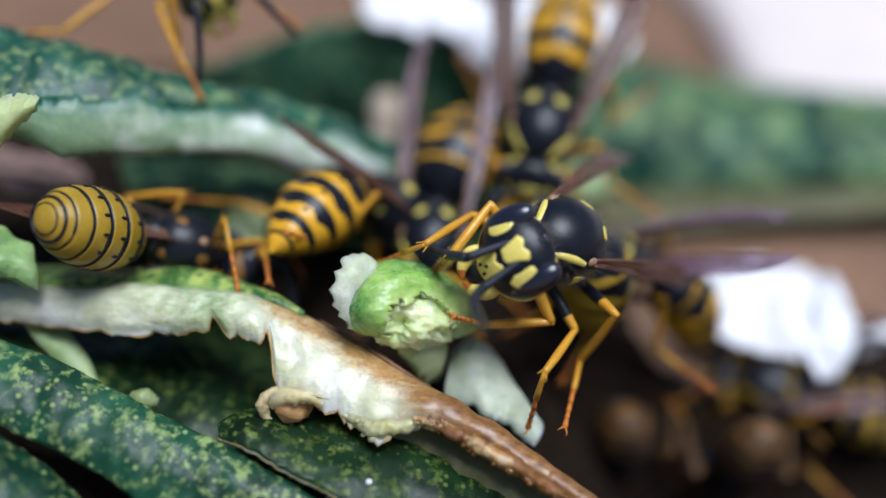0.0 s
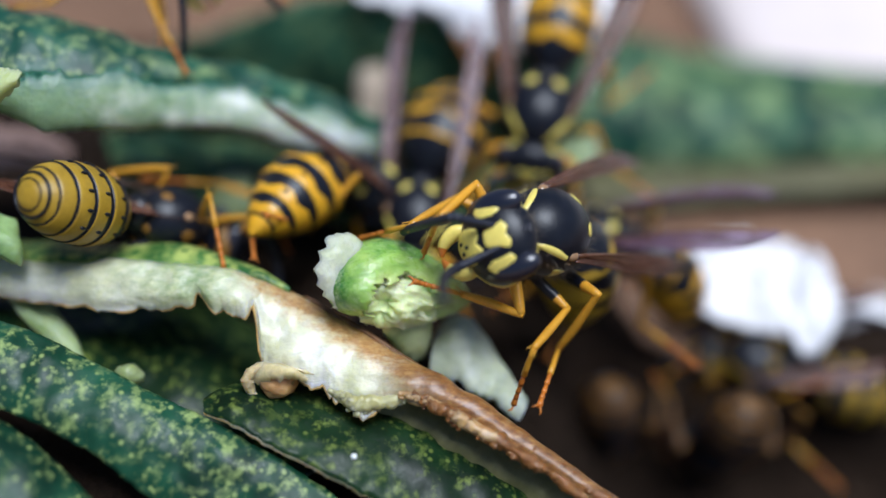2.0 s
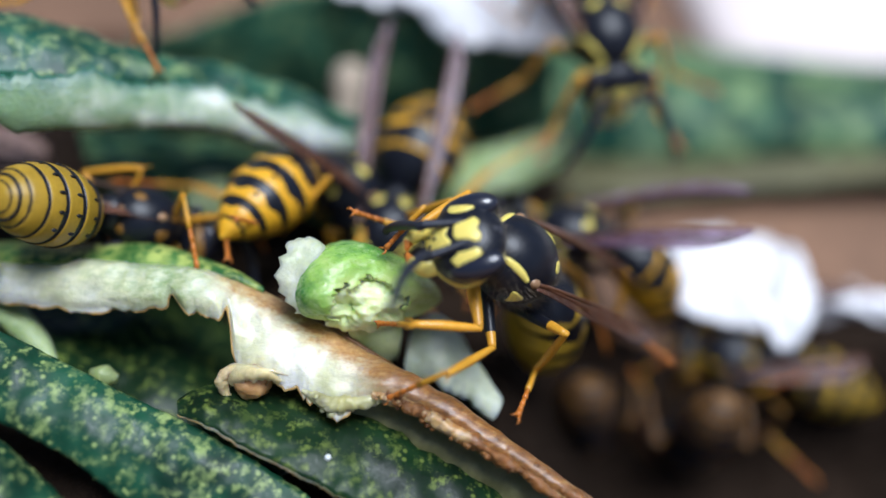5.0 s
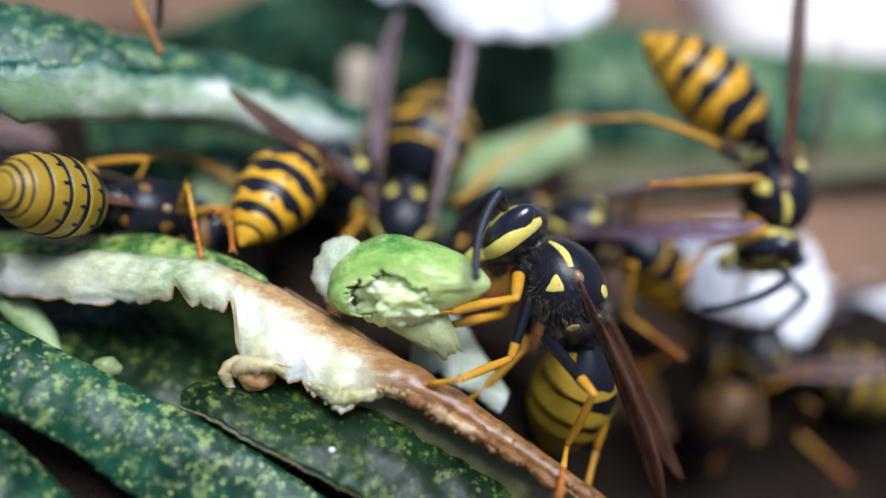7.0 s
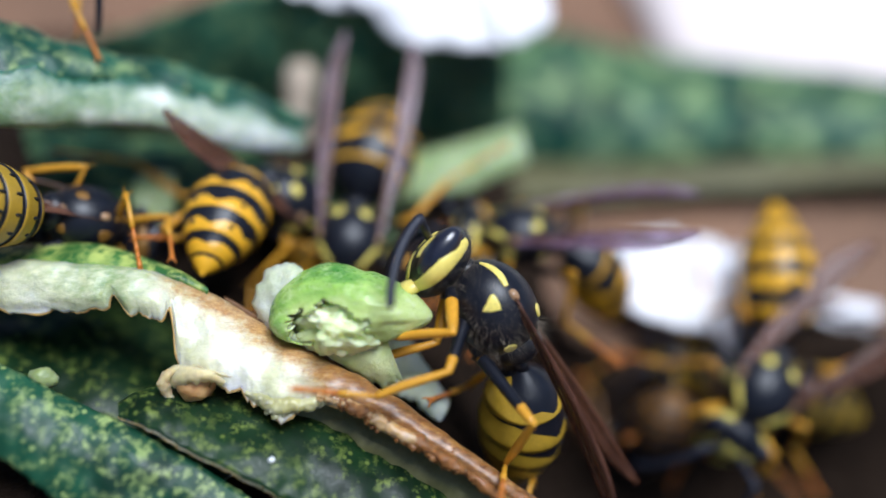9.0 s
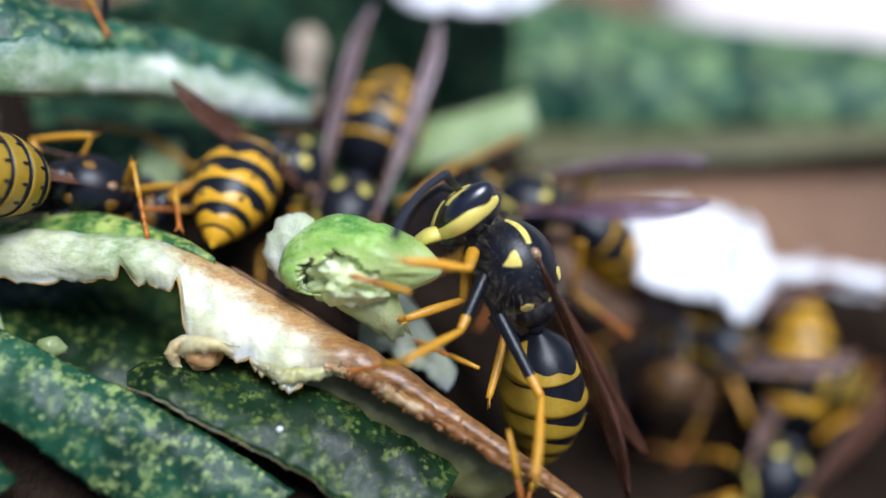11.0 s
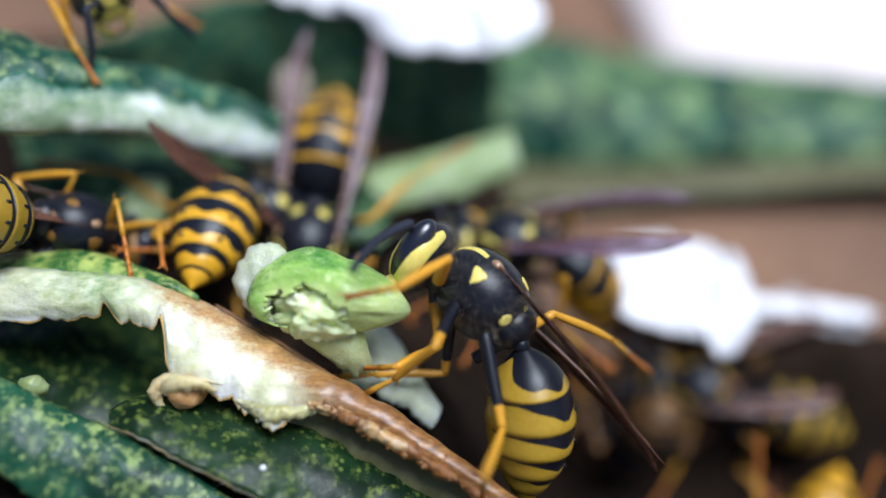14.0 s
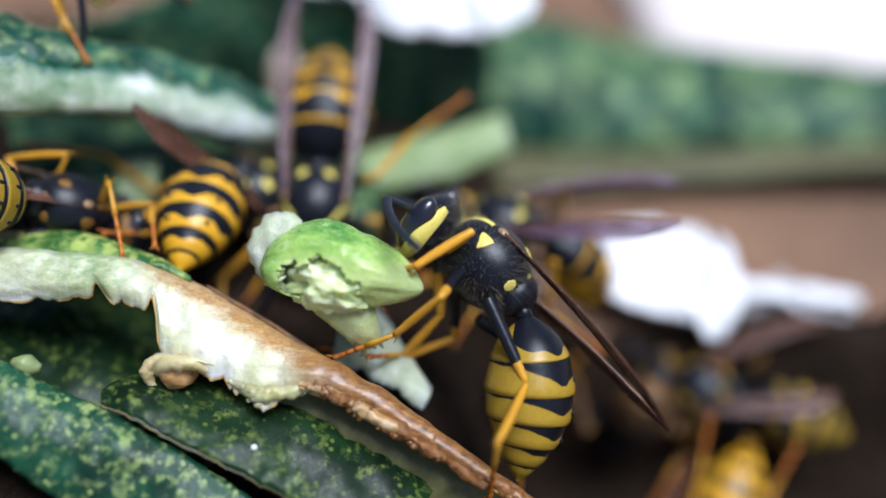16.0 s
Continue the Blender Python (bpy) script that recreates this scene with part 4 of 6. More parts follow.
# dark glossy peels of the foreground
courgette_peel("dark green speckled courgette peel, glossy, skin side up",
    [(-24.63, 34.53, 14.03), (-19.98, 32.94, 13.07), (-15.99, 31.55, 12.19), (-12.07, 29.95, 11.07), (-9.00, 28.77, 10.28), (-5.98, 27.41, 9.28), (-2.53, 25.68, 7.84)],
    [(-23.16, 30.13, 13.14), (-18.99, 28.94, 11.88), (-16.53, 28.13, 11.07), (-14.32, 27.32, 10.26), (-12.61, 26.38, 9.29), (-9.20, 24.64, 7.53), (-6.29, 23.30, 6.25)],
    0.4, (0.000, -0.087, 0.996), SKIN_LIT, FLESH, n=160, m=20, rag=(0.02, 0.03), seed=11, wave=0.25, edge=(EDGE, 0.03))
courgette_peel("dark green speckled courgette peel with a thin cream edge",
    [(-10.19, 30.42, 9.91), (-8.88, 31.24, 10.11), (-5.86, 31.71, 9.73), (-2.19, 31.17, 9.41), (1.43, 29.46, 8.61), (4.91, 27.22, 7.50)],
    [(-9.84, 29.28, 10.88), (-8.39, 28.45, 10.83), (-6.38, 27.54, 10.37), (-3.45, 26.33, 9.55), (-0.57, 24.99, 8.26), (2.75, 23.65, 6.98)],
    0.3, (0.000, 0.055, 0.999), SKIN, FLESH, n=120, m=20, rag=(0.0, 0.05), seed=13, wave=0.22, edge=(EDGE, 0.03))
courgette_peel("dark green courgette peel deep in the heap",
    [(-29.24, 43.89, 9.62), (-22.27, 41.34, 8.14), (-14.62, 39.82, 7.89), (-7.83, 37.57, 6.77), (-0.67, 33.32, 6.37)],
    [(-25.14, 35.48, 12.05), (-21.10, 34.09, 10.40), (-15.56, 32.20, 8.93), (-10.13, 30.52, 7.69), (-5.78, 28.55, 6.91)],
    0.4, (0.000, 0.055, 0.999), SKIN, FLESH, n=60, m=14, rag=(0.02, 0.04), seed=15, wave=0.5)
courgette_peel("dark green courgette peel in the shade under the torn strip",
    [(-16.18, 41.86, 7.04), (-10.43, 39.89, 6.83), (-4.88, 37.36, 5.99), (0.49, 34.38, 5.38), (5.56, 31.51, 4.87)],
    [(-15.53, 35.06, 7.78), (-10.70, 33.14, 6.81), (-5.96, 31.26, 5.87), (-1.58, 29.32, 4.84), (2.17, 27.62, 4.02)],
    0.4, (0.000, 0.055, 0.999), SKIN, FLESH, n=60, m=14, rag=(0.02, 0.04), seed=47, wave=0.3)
courgette_peel("end of a dark green courgette peel",
    [(-21.4, 29.6, 12.9), (-18.6, 28.4, 11.7), (-16.0, 27.1, 10.3), (-14.0, 25.7, 8.9)],
    [(-21.14, 24.88, 11.56), (-19.55, 24.30, 10.87), (-18.11, 23.32, 10.00), (-16.76, 22.45, 8.97)],
    0.6, (0.000, -0.087, 0.996), SKIN_LIT, FLESH, n=40, m=12, rag=(0.02, 0.04), seed=17, wave=0.3)
courgette_peel("pale sliver of courgette peel lying in the gap",
    [(-20.98, 36.55, 11.78), (-19.49, 34.79, 11.22), (-17.69, 33.40, 10.36), (-16.45, 32.55, 10.12)],
    [(-19.25, 36.92, 11.44), (-17.78, 35.14, 10.87), (-16.80, 34.09, 10.40), (-16.22, 33.06, 9.95)],
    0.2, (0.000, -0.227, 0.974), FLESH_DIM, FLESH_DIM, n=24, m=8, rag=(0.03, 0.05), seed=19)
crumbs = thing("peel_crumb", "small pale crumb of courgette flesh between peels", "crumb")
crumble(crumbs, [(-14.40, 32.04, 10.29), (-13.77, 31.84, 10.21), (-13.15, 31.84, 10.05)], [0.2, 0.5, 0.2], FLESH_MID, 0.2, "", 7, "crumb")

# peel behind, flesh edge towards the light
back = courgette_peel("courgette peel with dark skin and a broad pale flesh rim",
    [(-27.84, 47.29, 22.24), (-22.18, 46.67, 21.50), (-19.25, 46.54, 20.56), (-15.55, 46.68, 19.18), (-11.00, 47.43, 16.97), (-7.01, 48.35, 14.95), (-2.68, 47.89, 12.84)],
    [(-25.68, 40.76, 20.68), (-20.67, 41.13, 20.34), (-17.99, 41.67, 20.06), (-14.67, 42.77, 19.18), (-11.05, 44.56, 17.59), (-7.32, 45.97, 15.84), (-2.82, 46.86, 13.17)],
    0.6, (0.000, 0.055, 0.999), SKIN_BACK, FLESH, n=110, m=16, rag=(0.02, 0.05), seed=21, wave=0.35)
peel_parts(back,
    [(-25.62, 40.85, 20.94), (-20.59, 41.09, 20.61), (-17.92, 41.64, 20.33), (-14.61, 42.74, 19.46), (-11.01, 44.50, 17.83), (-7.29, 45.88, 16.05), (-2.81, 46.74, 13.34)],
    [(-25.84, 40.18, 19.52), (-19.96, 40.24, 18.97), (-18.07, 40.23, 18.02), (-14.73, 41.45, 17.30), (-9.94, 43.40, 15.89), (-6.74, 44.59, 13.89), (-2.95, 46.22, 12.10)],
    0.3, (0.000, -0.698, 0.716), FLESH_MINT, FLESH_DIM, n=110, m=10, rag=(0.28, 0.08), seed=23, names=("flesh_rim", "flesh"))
courgette_peel("torn light green scrap of peel curling upwards",
    [(-21.58, 39.31, 21.29), (-20.06, 39.48, 21.48), (-18.80, 39.70, 21.75), (-17.99, 39.61, 21.64)],
    [(-21.81, 37.44, 18.28), (-20.54, 38.10, 19.07), (-19.52, 38.92, 20.04), (-18.22, 39.39, 21.07)],
    0.5, (-0.268, -0.455, 0.849), FLAP, FLESH_GREEN, n=44, m=12, rag=(0.16, 0.3), seed=25, wave=0.3)
courgette_peel("upturned end of the torn courgette strip",
    [(-22.78, 38.65, 17.39), (-21.20, 37.63, 16.18), (-20.60, 36.94, 15.04), (-19.78, 36.41, 14.09)],
    [(-22.02, 34.91, 15.41), (-20.84, 34.89, 15.09), (-19.64, 34.88, 14.76), (-18.69, 34.69, 14.23)],
    -0.3, (0.276, 0.528, -0.803), FLESH_GREEN, FLESH_GREEN, n=36, m=10, rag=(0.08, 0.08), seed=27, wave=0.3)

# peels at the back
courgette_peel("small pale scrap of peel flesh between two wasps",
    [(-11.94, 45.32, 11.13), (-10.94, 45.61, 11.47), (-9.69, 45.47, 11.33)],
    [(-11.91, 43.10, 10.13), (-10.74, 42.89, 9.91), (-9.63, 43.19, 10.26)],
    0.3, (0.000, -0.309, 0.951), FLESH_DIM, FLESH_DIM, n=20, m=8, rag=(0.05, 0.1), seed=49, wave=0.3)
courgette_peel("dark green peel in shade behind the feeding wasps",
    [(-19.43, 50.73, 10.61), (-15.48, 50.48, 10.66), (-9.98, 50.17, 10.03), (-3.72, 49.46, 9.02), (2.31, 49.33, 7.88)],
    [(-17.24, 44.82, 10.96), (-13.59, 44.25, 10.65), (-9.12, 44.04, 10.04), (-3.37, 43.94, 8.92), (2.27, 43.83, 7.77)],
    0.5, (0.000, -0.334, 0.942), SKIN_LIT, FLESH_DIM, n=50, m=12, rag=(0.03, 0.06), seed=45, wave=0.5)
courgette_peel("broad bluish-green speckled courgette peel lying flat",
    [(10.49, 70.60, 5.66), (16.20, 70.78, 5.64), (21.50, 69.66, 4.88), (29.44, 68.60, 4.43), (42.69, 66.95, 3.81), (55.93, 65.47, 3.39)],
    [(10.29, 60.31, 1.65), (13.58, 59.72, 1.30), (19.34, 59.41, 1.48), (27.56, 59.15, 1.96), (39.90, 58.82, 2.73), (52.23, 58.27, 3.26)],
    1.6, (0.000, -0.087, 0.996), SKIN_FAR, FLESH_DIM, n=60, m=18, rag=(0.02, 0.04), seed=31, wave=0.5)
courgette_peel("dark shaded courgette peel under white papery skin",
    [(-20.76, 59.42, 9.80), (-13.41, 60.2, 12.3), (-6.44, 60.8, 14.4), (0.91, 60.4, 14.2), (9.59, 60.46, 10.9)],
    [(-20.36, 60.60, 2.14), (-13.15, 60.28, 2.45), (-5.15, 59.66, 2.49), (2.86, 58.50, 1.94), (10.18, 58.70, 1.34)],
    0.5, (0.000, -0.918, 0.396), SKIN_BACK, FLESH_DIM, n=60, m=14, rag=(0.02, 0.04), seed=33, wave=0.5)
courgette_peel("pale green folded peel with its flesh turned up",
    [(0.63, 50.61, 7.94), (4.08, 51.03, 8.74), (7.19, 51.47, 9.52), (9.78, 51.93, 10.27)],
    [(0.00, 47.26, 7.14), (3.35, 47.55, 7.78), (7.02, 47.95, 8.56), (10.27, 49.21, 9.52)],
    0.6, (0.000, -0.227, 0.974), FLESH_DIM, SKIN, n=36, m=14, rag=(0.04, 0.06), seed=35, wave=0.3)
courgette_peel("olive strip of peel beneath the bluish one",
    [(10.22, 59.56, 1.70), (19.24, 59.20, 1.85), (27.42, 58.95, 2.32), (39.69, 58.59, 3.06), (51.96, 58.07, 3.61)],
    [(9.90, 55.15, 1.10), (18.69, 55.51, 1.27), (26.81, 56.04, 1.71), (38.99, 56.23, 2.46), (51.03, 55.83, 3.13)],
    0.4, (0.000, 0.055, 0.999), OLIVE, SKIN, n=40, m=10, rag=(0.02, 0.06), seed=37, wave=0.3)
courgette_peel("thin pale wedge of flesh behind the strip",
    [(0.44, 35.11, 10.05), (1.26, 35.46, 10.47), (2.15, 35.30, 10.32), (2.95, 34.66, 9.6), (3.7, 33.5, 8.85), (4.6, 32.3, 8.05)],
    [(0.05, 32.44, 9.05), (0.96, 32.41, 9.01), (1.80, 32.04, 9.04), (2.54, 31.70, 8.95), (3.27, 31.36, 8.70), (4.31, 30.73, 8.25)],
    0.4, (-0.199, -0.430, 0.881), FLESH_DULL, FLESH_DIM, n=36, m=12, rag=(0.03, 0.16), seed=39, wave=0.3)


# ---------------------------------------------------------------- white papery skins
def papery(label, centre, fwd, up, length, width, rise, fold, seed, lean=0.0, mat=None):
    """A crumpled dry white skin, thin and cupped."""
    root = thing("papery_skin", label, "dry skin")
    m = aim(centre, fwd, up)
    n = 30
    for name, dx, dy, dz, ln, wd, sd in (("skin", 0.0, 0.0, 0.0, length, width, seed), ("fold", width * 0.12, length * 0.3, 0.45, length * 0.5, width * 0.8, seed + 2.6)):
        bm = bmesh.new()
        gu, gl = [], []
        for i in range(n):
            s = i / (n - 1) * 2 - 1
            w = wd * math.sqrt(max(0.02, 1 - abs(s) ** 3)) * (1 + 0.45 * noise.noise(Vector((s * 1.6, sd, 0))) + 0.15 * noise.noise(Vector((s * 6, sd, 2))))
            a, b = [], []
            for j in range(20):
                v = j / 19 * 2 - 1
                h = rise * (1 - v * v) * (1 - 0.6 * s * s) + fold * noise.noise(Vector((s * 1.5 + sd, v * 1.5, 1))) + 0.3 * fold * noise.noise(Vector((s * 4, v * 4, sd)))
                p = Vector((dx + v * w / 2 + lean * s, dy + s * ln / 2 + 0.5 * noise.noise(Vector((v * 2, sd, 5))), dz + h))
                a.append(bm.verts.new(m @ (p + Vector((0, 0, 0.09)))))
                b.append(bm.verts.new(m @ (p - Vector((0, 0, 0.09)))))
            gu.append(a)
            gl.append(b)
        sheet(bm, gu)
        sheet(bm, [r[::-1] for r in gl])
        sheet(bm, [[r[0] for r in gl], [r[0] for r in gu]])
        sheet(bm, [[r[-1] for r in gu], [r[-1] for r in gl]])
        sheet(bm, [gu[0], gl[0]])
        sheet(bm, [gl[-1], gu[-1]])
        part(name, bm, mat or PAPER, root)
    return root


papery("crumpled white papery garlic skin beside feeding wasps", (20.04, 46.46, 2.10), (0.982, -0.179, -0.052), (0.000, -0.087, 0.996), 8.8, 8.0, 1.2, 1.3, 3)
papery("narrow white papery garlic skin", (28.10, 45.78, 0.59), (0.988, -0.152, -0.027), (0.000, 0.055, 0.999), 9.0, 1.6, 0.5, 0.5, 5)
papery("thin translucent papery skin under a white one", (27.79, 45.44, -0.72), (0.994, -0.108, 0.026), (0.000, -0.227, 0.974), 8.5, 5.0, 0.6, 0.9, 13, 0.0, THIN)
papery("dull pinkish-brown scrap of dry skin behind wasps", (-23.40, 47.41, 11.83), (0.958, -0.185, -0.220), (0.000, 0.055, 0.999), 6.5, 4.0, 0.5, 0.5, 15, 0.0, SCRAP)
papery("white papery garlic skin on a dark peel", (6.20, 59.62, 14.03), (1.000, 0.019, 0.023), (0.205, -0.121, 0.971), 10.5, 8.6, 1.6, 0.4, 7)
papery("small white papery flake", (-1.6, 61.4, 15.0), (0.98, 0.0, -0.12), (0.15, -0.30, 0.94), 7.5, 5.0, 0.5, 0.25, 9)
papery("small white flake on the brown board", (40.37, 58.38, -2.22), (0.994, 0.071, 0.085), (0.000, 0.055, 0.999), 4, 3.4, 0.6, 0.3, 11)

stub = thing("garlic_stub", "small pale upright dry stub among peels", "plant scrap")
bm = bmesh.new()
tube(bm, [(-3.95, 54.18, 7.00), (-3.84, 55.62, 8.62), (-3.70, 56.83, 9.98), (-3.78, 57.60, 10.84)], [0.9, 0.8, 1.1, 0.7], 12, 14)
part("stalk", bm, simple("pale_dry_stalk", (0.5, 0.4, 0.3), 0.7, 0.25, 0.6), stub)

for p, r in (((-3.19, 27.49, 9.84), 0.16), ((-16.44, 29.66, 11.96), 0.1), ((-12.49, 28.51, 10.90), 0.08)):
    speck = thing("speck", "tiny pale speck on a dark peel", "speck", "specks on the peels")
    bm = bmesh.new()
    blob(bm, p, (r, r, r * 0.8), 10, 8)
    part("grain", bm, DROP, speck)


# ---------------------------------------------------------------- the bitten green piece
def green_piece():
    """A curled piece of young courgette skin, bitten open at the front; y runs along it."""
    root = thing("green_piece", "bitten fresh green courgette piece with torn pale hollow", "vegetable piece")
    n, m = 90, 120

    def at(i, j, f):
        s = i / (n - 1) * 2 - 1
        a = 2 * math.pi * j / m
        r = math.sqrt(max(0.0, 1 - abs(s) ** (3.4 if s < 0 else 2.4))) * (1 + 0.17 * noise.noise(Vector((s * 1.6, math.cos(a) * 1.2, math.sin(a) * 1.2 + 3))) + 0.05 * noise.noise(Vector((s * 3.5, math.cos(a) * 2.4, math.sin(a) * 2.4 + 7))) + 0.03 * noise.noise(Vector((s * 9, math.cos(a) * 6, math.sin(a) * 6))))
        r *= 1.02 - 0.14 * s - 0.34 * max(0.0, s) ** 2 + 0.15 * math.exp(-((a - 1.95) / 0.5) ** 2) * (1 - s * s) - 0.06 * math.exp(-((a - 0.7) / 0.5) ** 2)
        return Vector((math.cos(a) * 1.85 * r * f, s * 3.75 * (0.9 + 0.1 * f), math.sin(a) * 1.58 * r * f + 0.35 * (1 - s * s) + 0.25 * f * max(0.0, math.sin(a)) * math.exp(-((s + 0.3) / 0.3) ** 2)))

    def open_here(i, j):
        s, a = i / (n - 1) * 2 - 1, 2 * math.pi * j / m
        d = ((s + 0.17) / 0.5) ** 2 + ((((a - 2 * math.pi * BITE + math.pi) % (2 * math.pi)) - math.pi) / 0.95) ** 2
        return d + 0.4 * noise.noise(Vector((s * 4, math.cos(a) * 3, math.sin(a) * 3))) + 0.3 * noise.noise(Vector((s * 11, math.cos(a) * 8, math.sin(a) * 8))) < 1.0
    for name, f0, f1, mat in (("skin", 1.0, 0.93, BEAN_SKIN), ("flesh", 0.93, 0.72, BEAN_FLESH)):
        bm = bmesh.new()
        outer = [[bm.verts.new(at(i, j, f0)) for j in range(m)] for i in range(n)]
        inner = [[bm.verts.new(at(i, j, f1 + (0.08 * noise.noise(at(i, j, 1) * 1.2) if f1 < 0.9 else 0))) for j in range(m)] for i in range(n)]
        keep = {(i, j) for i in range(n - 1) for j in range(m) if not open_here(i, j)}
        for i, j in keep:
            k = (j + 1) % m
            bm.faces.new((outer[i][j], outer[i][k], outer[i + 1][k], outer[i + 1][j]))
            bm.faces.new((inner[i][j], inner[i + 1][j], inner[i + 1][k], inner[i][k]))
            for (di, dj), (p, q) in (((-1, 0), ((i, j), (i, k))), ((1, 0), ((i + 1, j), (i + 1, k))), ((0, -1), ((i, j), (i + 1, j))), ((0, 1), ((i, k), (i + 1, k)))):
                o = (i + di, (j + dj) % m)
                if 0 <= o[0] < n - 1 and o not in keep:
                    bm.faces.new((outer[p[0]][p[1]], outer[q[0]][q[1]], inner[q[0]][q[1]], inner[p[0]][p[1]]))
        loose = [v for v in bm.verts if not v.link_faces]
        bmesh.ops.delete(bm, geom=loose, context="VERTS")
        part(name, bm, mat, root)
    bm = bmesh.new()
    blob(bm, (0.28, -0.4, -0.3), (1.55, 2.2, 1.34), 80, 56, 0, lambda u: 1 + 0.22 * noise.noise(u * 2.4) + 0.15 * noise.noise(u * 5.5) + 0.07 * noise.noise(u * 12) - 0.5 * math.exp(-((u.x - 0.7) ** 2 + (u.y + 0.62) ** 2 + (u.z + 0.1) ** 2) / 0.12))
    part("pulp", bm, BEAN_FLESH, root, "pale wet pulp")
    return root


BITE = 0.925
bean = green_piece()
HELD = aim((-0.43, 33.46, 13.86), (0.931, -0.364, 0.024), (0.000, 0.480, 0.877))
peel_parts(bean,
    [(-4.14, 34.13, 13.06), (-4.44, 35.01, 14.00), (-4.23, 35.86, 14.97), (-3.57, 36.28, 15.49), (-2.59, 36.27, 15.57), (-2.13, 35.93, 15.24)],
    [(-2.56, 33.43, 13.03), (-2.96, 34.31, 13.96), (-3.06, 34.86, 14.56), (-2.76, 34.98, 14.73), (-2.35, 35.10, 14.89), (-2.16, 35.48, 15.03)],
    0.3, (0.192, -0.613, 0.766), PALE, None, n=32, m=12, skin_t=0.2, rag=(0.4, 0.3), seed=41, wave=0.6, names=("torn_scrap", ""), space=HELD)
peel_parts(bean,
    [(-2.2, 32.9, 13.3), (-1.1, 32.55, 13.15), (0.1, 32.35, 13.05), (0.9, 32.3, 13.05)],
    [(-1.5, 32.6, 12.2), (-0.6, 32.0, 11.5), (0.3, 31.6, 10.9), (1.2, 31.6, 10.9)],
    0.12, (0.000, -0.625, 0.781), FLAP, None, n=40, m=10, skin_t=0.3, rag=(0.0, 0.25), seed=43, wave=0.25, names=("flap", ""), space=HELD)


# ---------------------------------------------------------------- wasps
def local(m, p):
    return m.inverted() @ Vector(p)


def limbs(m, table):
    """Leg points of the heap turned into a wasp's own space."""
    return {k: tuple(local(m, p) for p in pts) for k, pts in table.items()}


BIG = 1.16
# the feeding wasp at some times: middle of thorax, ways of thorax, head, abdomen, wings (along, facing) and antennae, and where the legs reach (knee, ankle, toe)
STANCES = {}
STANCES[0.0] = dict(middle=(5.37, 36.34, 16.00), fwd=(-0.624, -0.681, 0.383), up=(0.613, -0.122, 0.781), head=(-0.470, -0.693, 0.547), head_up=(0.789, -0.053, 0.612),
    gaster=(0.252, 0.190, -0.949), gup=(0.667, 0.173, 0.725), wing=((0.612, 0.570, -0.547), (0.692, -0.053, 0.720), (0.462, 0.795, -0.394), (0.674, -0.026, 0.738)),
    left=((-0.810, -0.385, -0.442), (-0.356, -0.847, 0.395)), right=((-0.941, -0.216, -0.262), (-0.667, 0.605, -0.435)), legs={
        (0, 1): ((2.12, 36.43, 18.03), (0.40, 34.45, 16.81), (-0.37, 35.79, 14.63)),
        (0, -1): ((4.96, 33.86, 13.24), (2.06, 33.84, 13.07), (0.40, 32.63, 14.77)),
        (1, 1): ((1.34, 37.69, 16.47), (-0.81, 35.27, 16.67), (-3.01, 36.66, 14.37)),
        (1, -1): ((6.08, 33.82, 12.77), (4.43, 31.02, 12.89), (3.88, 30.79, 9.46)),
        (2, -1): ((7.84, 33.81, 13.75), (6.61, 34.38, 10.30), (5.44, 30.13, 10.25)),
        (2, 1): ((8.85, 42.11, 11.68), (10.41, 42.47, 8.99), (11.73, 42.33, 5.72)),
    })
STANCES[1.5] = dict(middle=(5.83, 35.68, 15.50), fwd=(-0.660, -0.618, 0.427), up=(0.650, -0.185, 0.737), head=(-0.556, -0.592, 0.584), head_up=(0.788, -0.153, 0.596),
    gaster=(0.252, 0.190, -0.949), gup=(0.667, 0.173, 0.725), wing=((0.631, 0.563, -0.534), (0.708, -0.136, 0.693), (0.566, 0.696, -0.443), (0.702, -0.125, 0.701)),
    left=((-0.905, -0.275, -0.324), (-0.412, -0.797, 0.442)), right=((-0.728, -0.194, 0.658), (-0.749, 0.235, -0.620)), legs={
        (0, 1): ((2.53, 36.30, 17.59), (1.08, 33.93, 18.43), (0.38, 33.94, 15.86)),
        (0, -1): ((4.52, 32.23, 13.71), (2.18, 33.94, 13.56), (0.63, 32.90, 15.46)),
        (1, 1): ((1.87, 37.49, 15.93), (-0.58, 35.38, 16.27), (-3.18, 36.76, 14.42)),
        (1, -1): ((6.76, 33.35, 12.60), (4.83, 30.76, 12.92), (4.05, 30.51, 9.53)),
        (2, -1): ((8.08, 33.12, 13.76), (6.39, 33.06, 10.45), (4.90, 28.93, 10.92)),
        (2, 1): ((8.80, 42.00, 11.77), (10.36, 42.36, 9.08), (11.68, 42.22, 5.81)),
    })
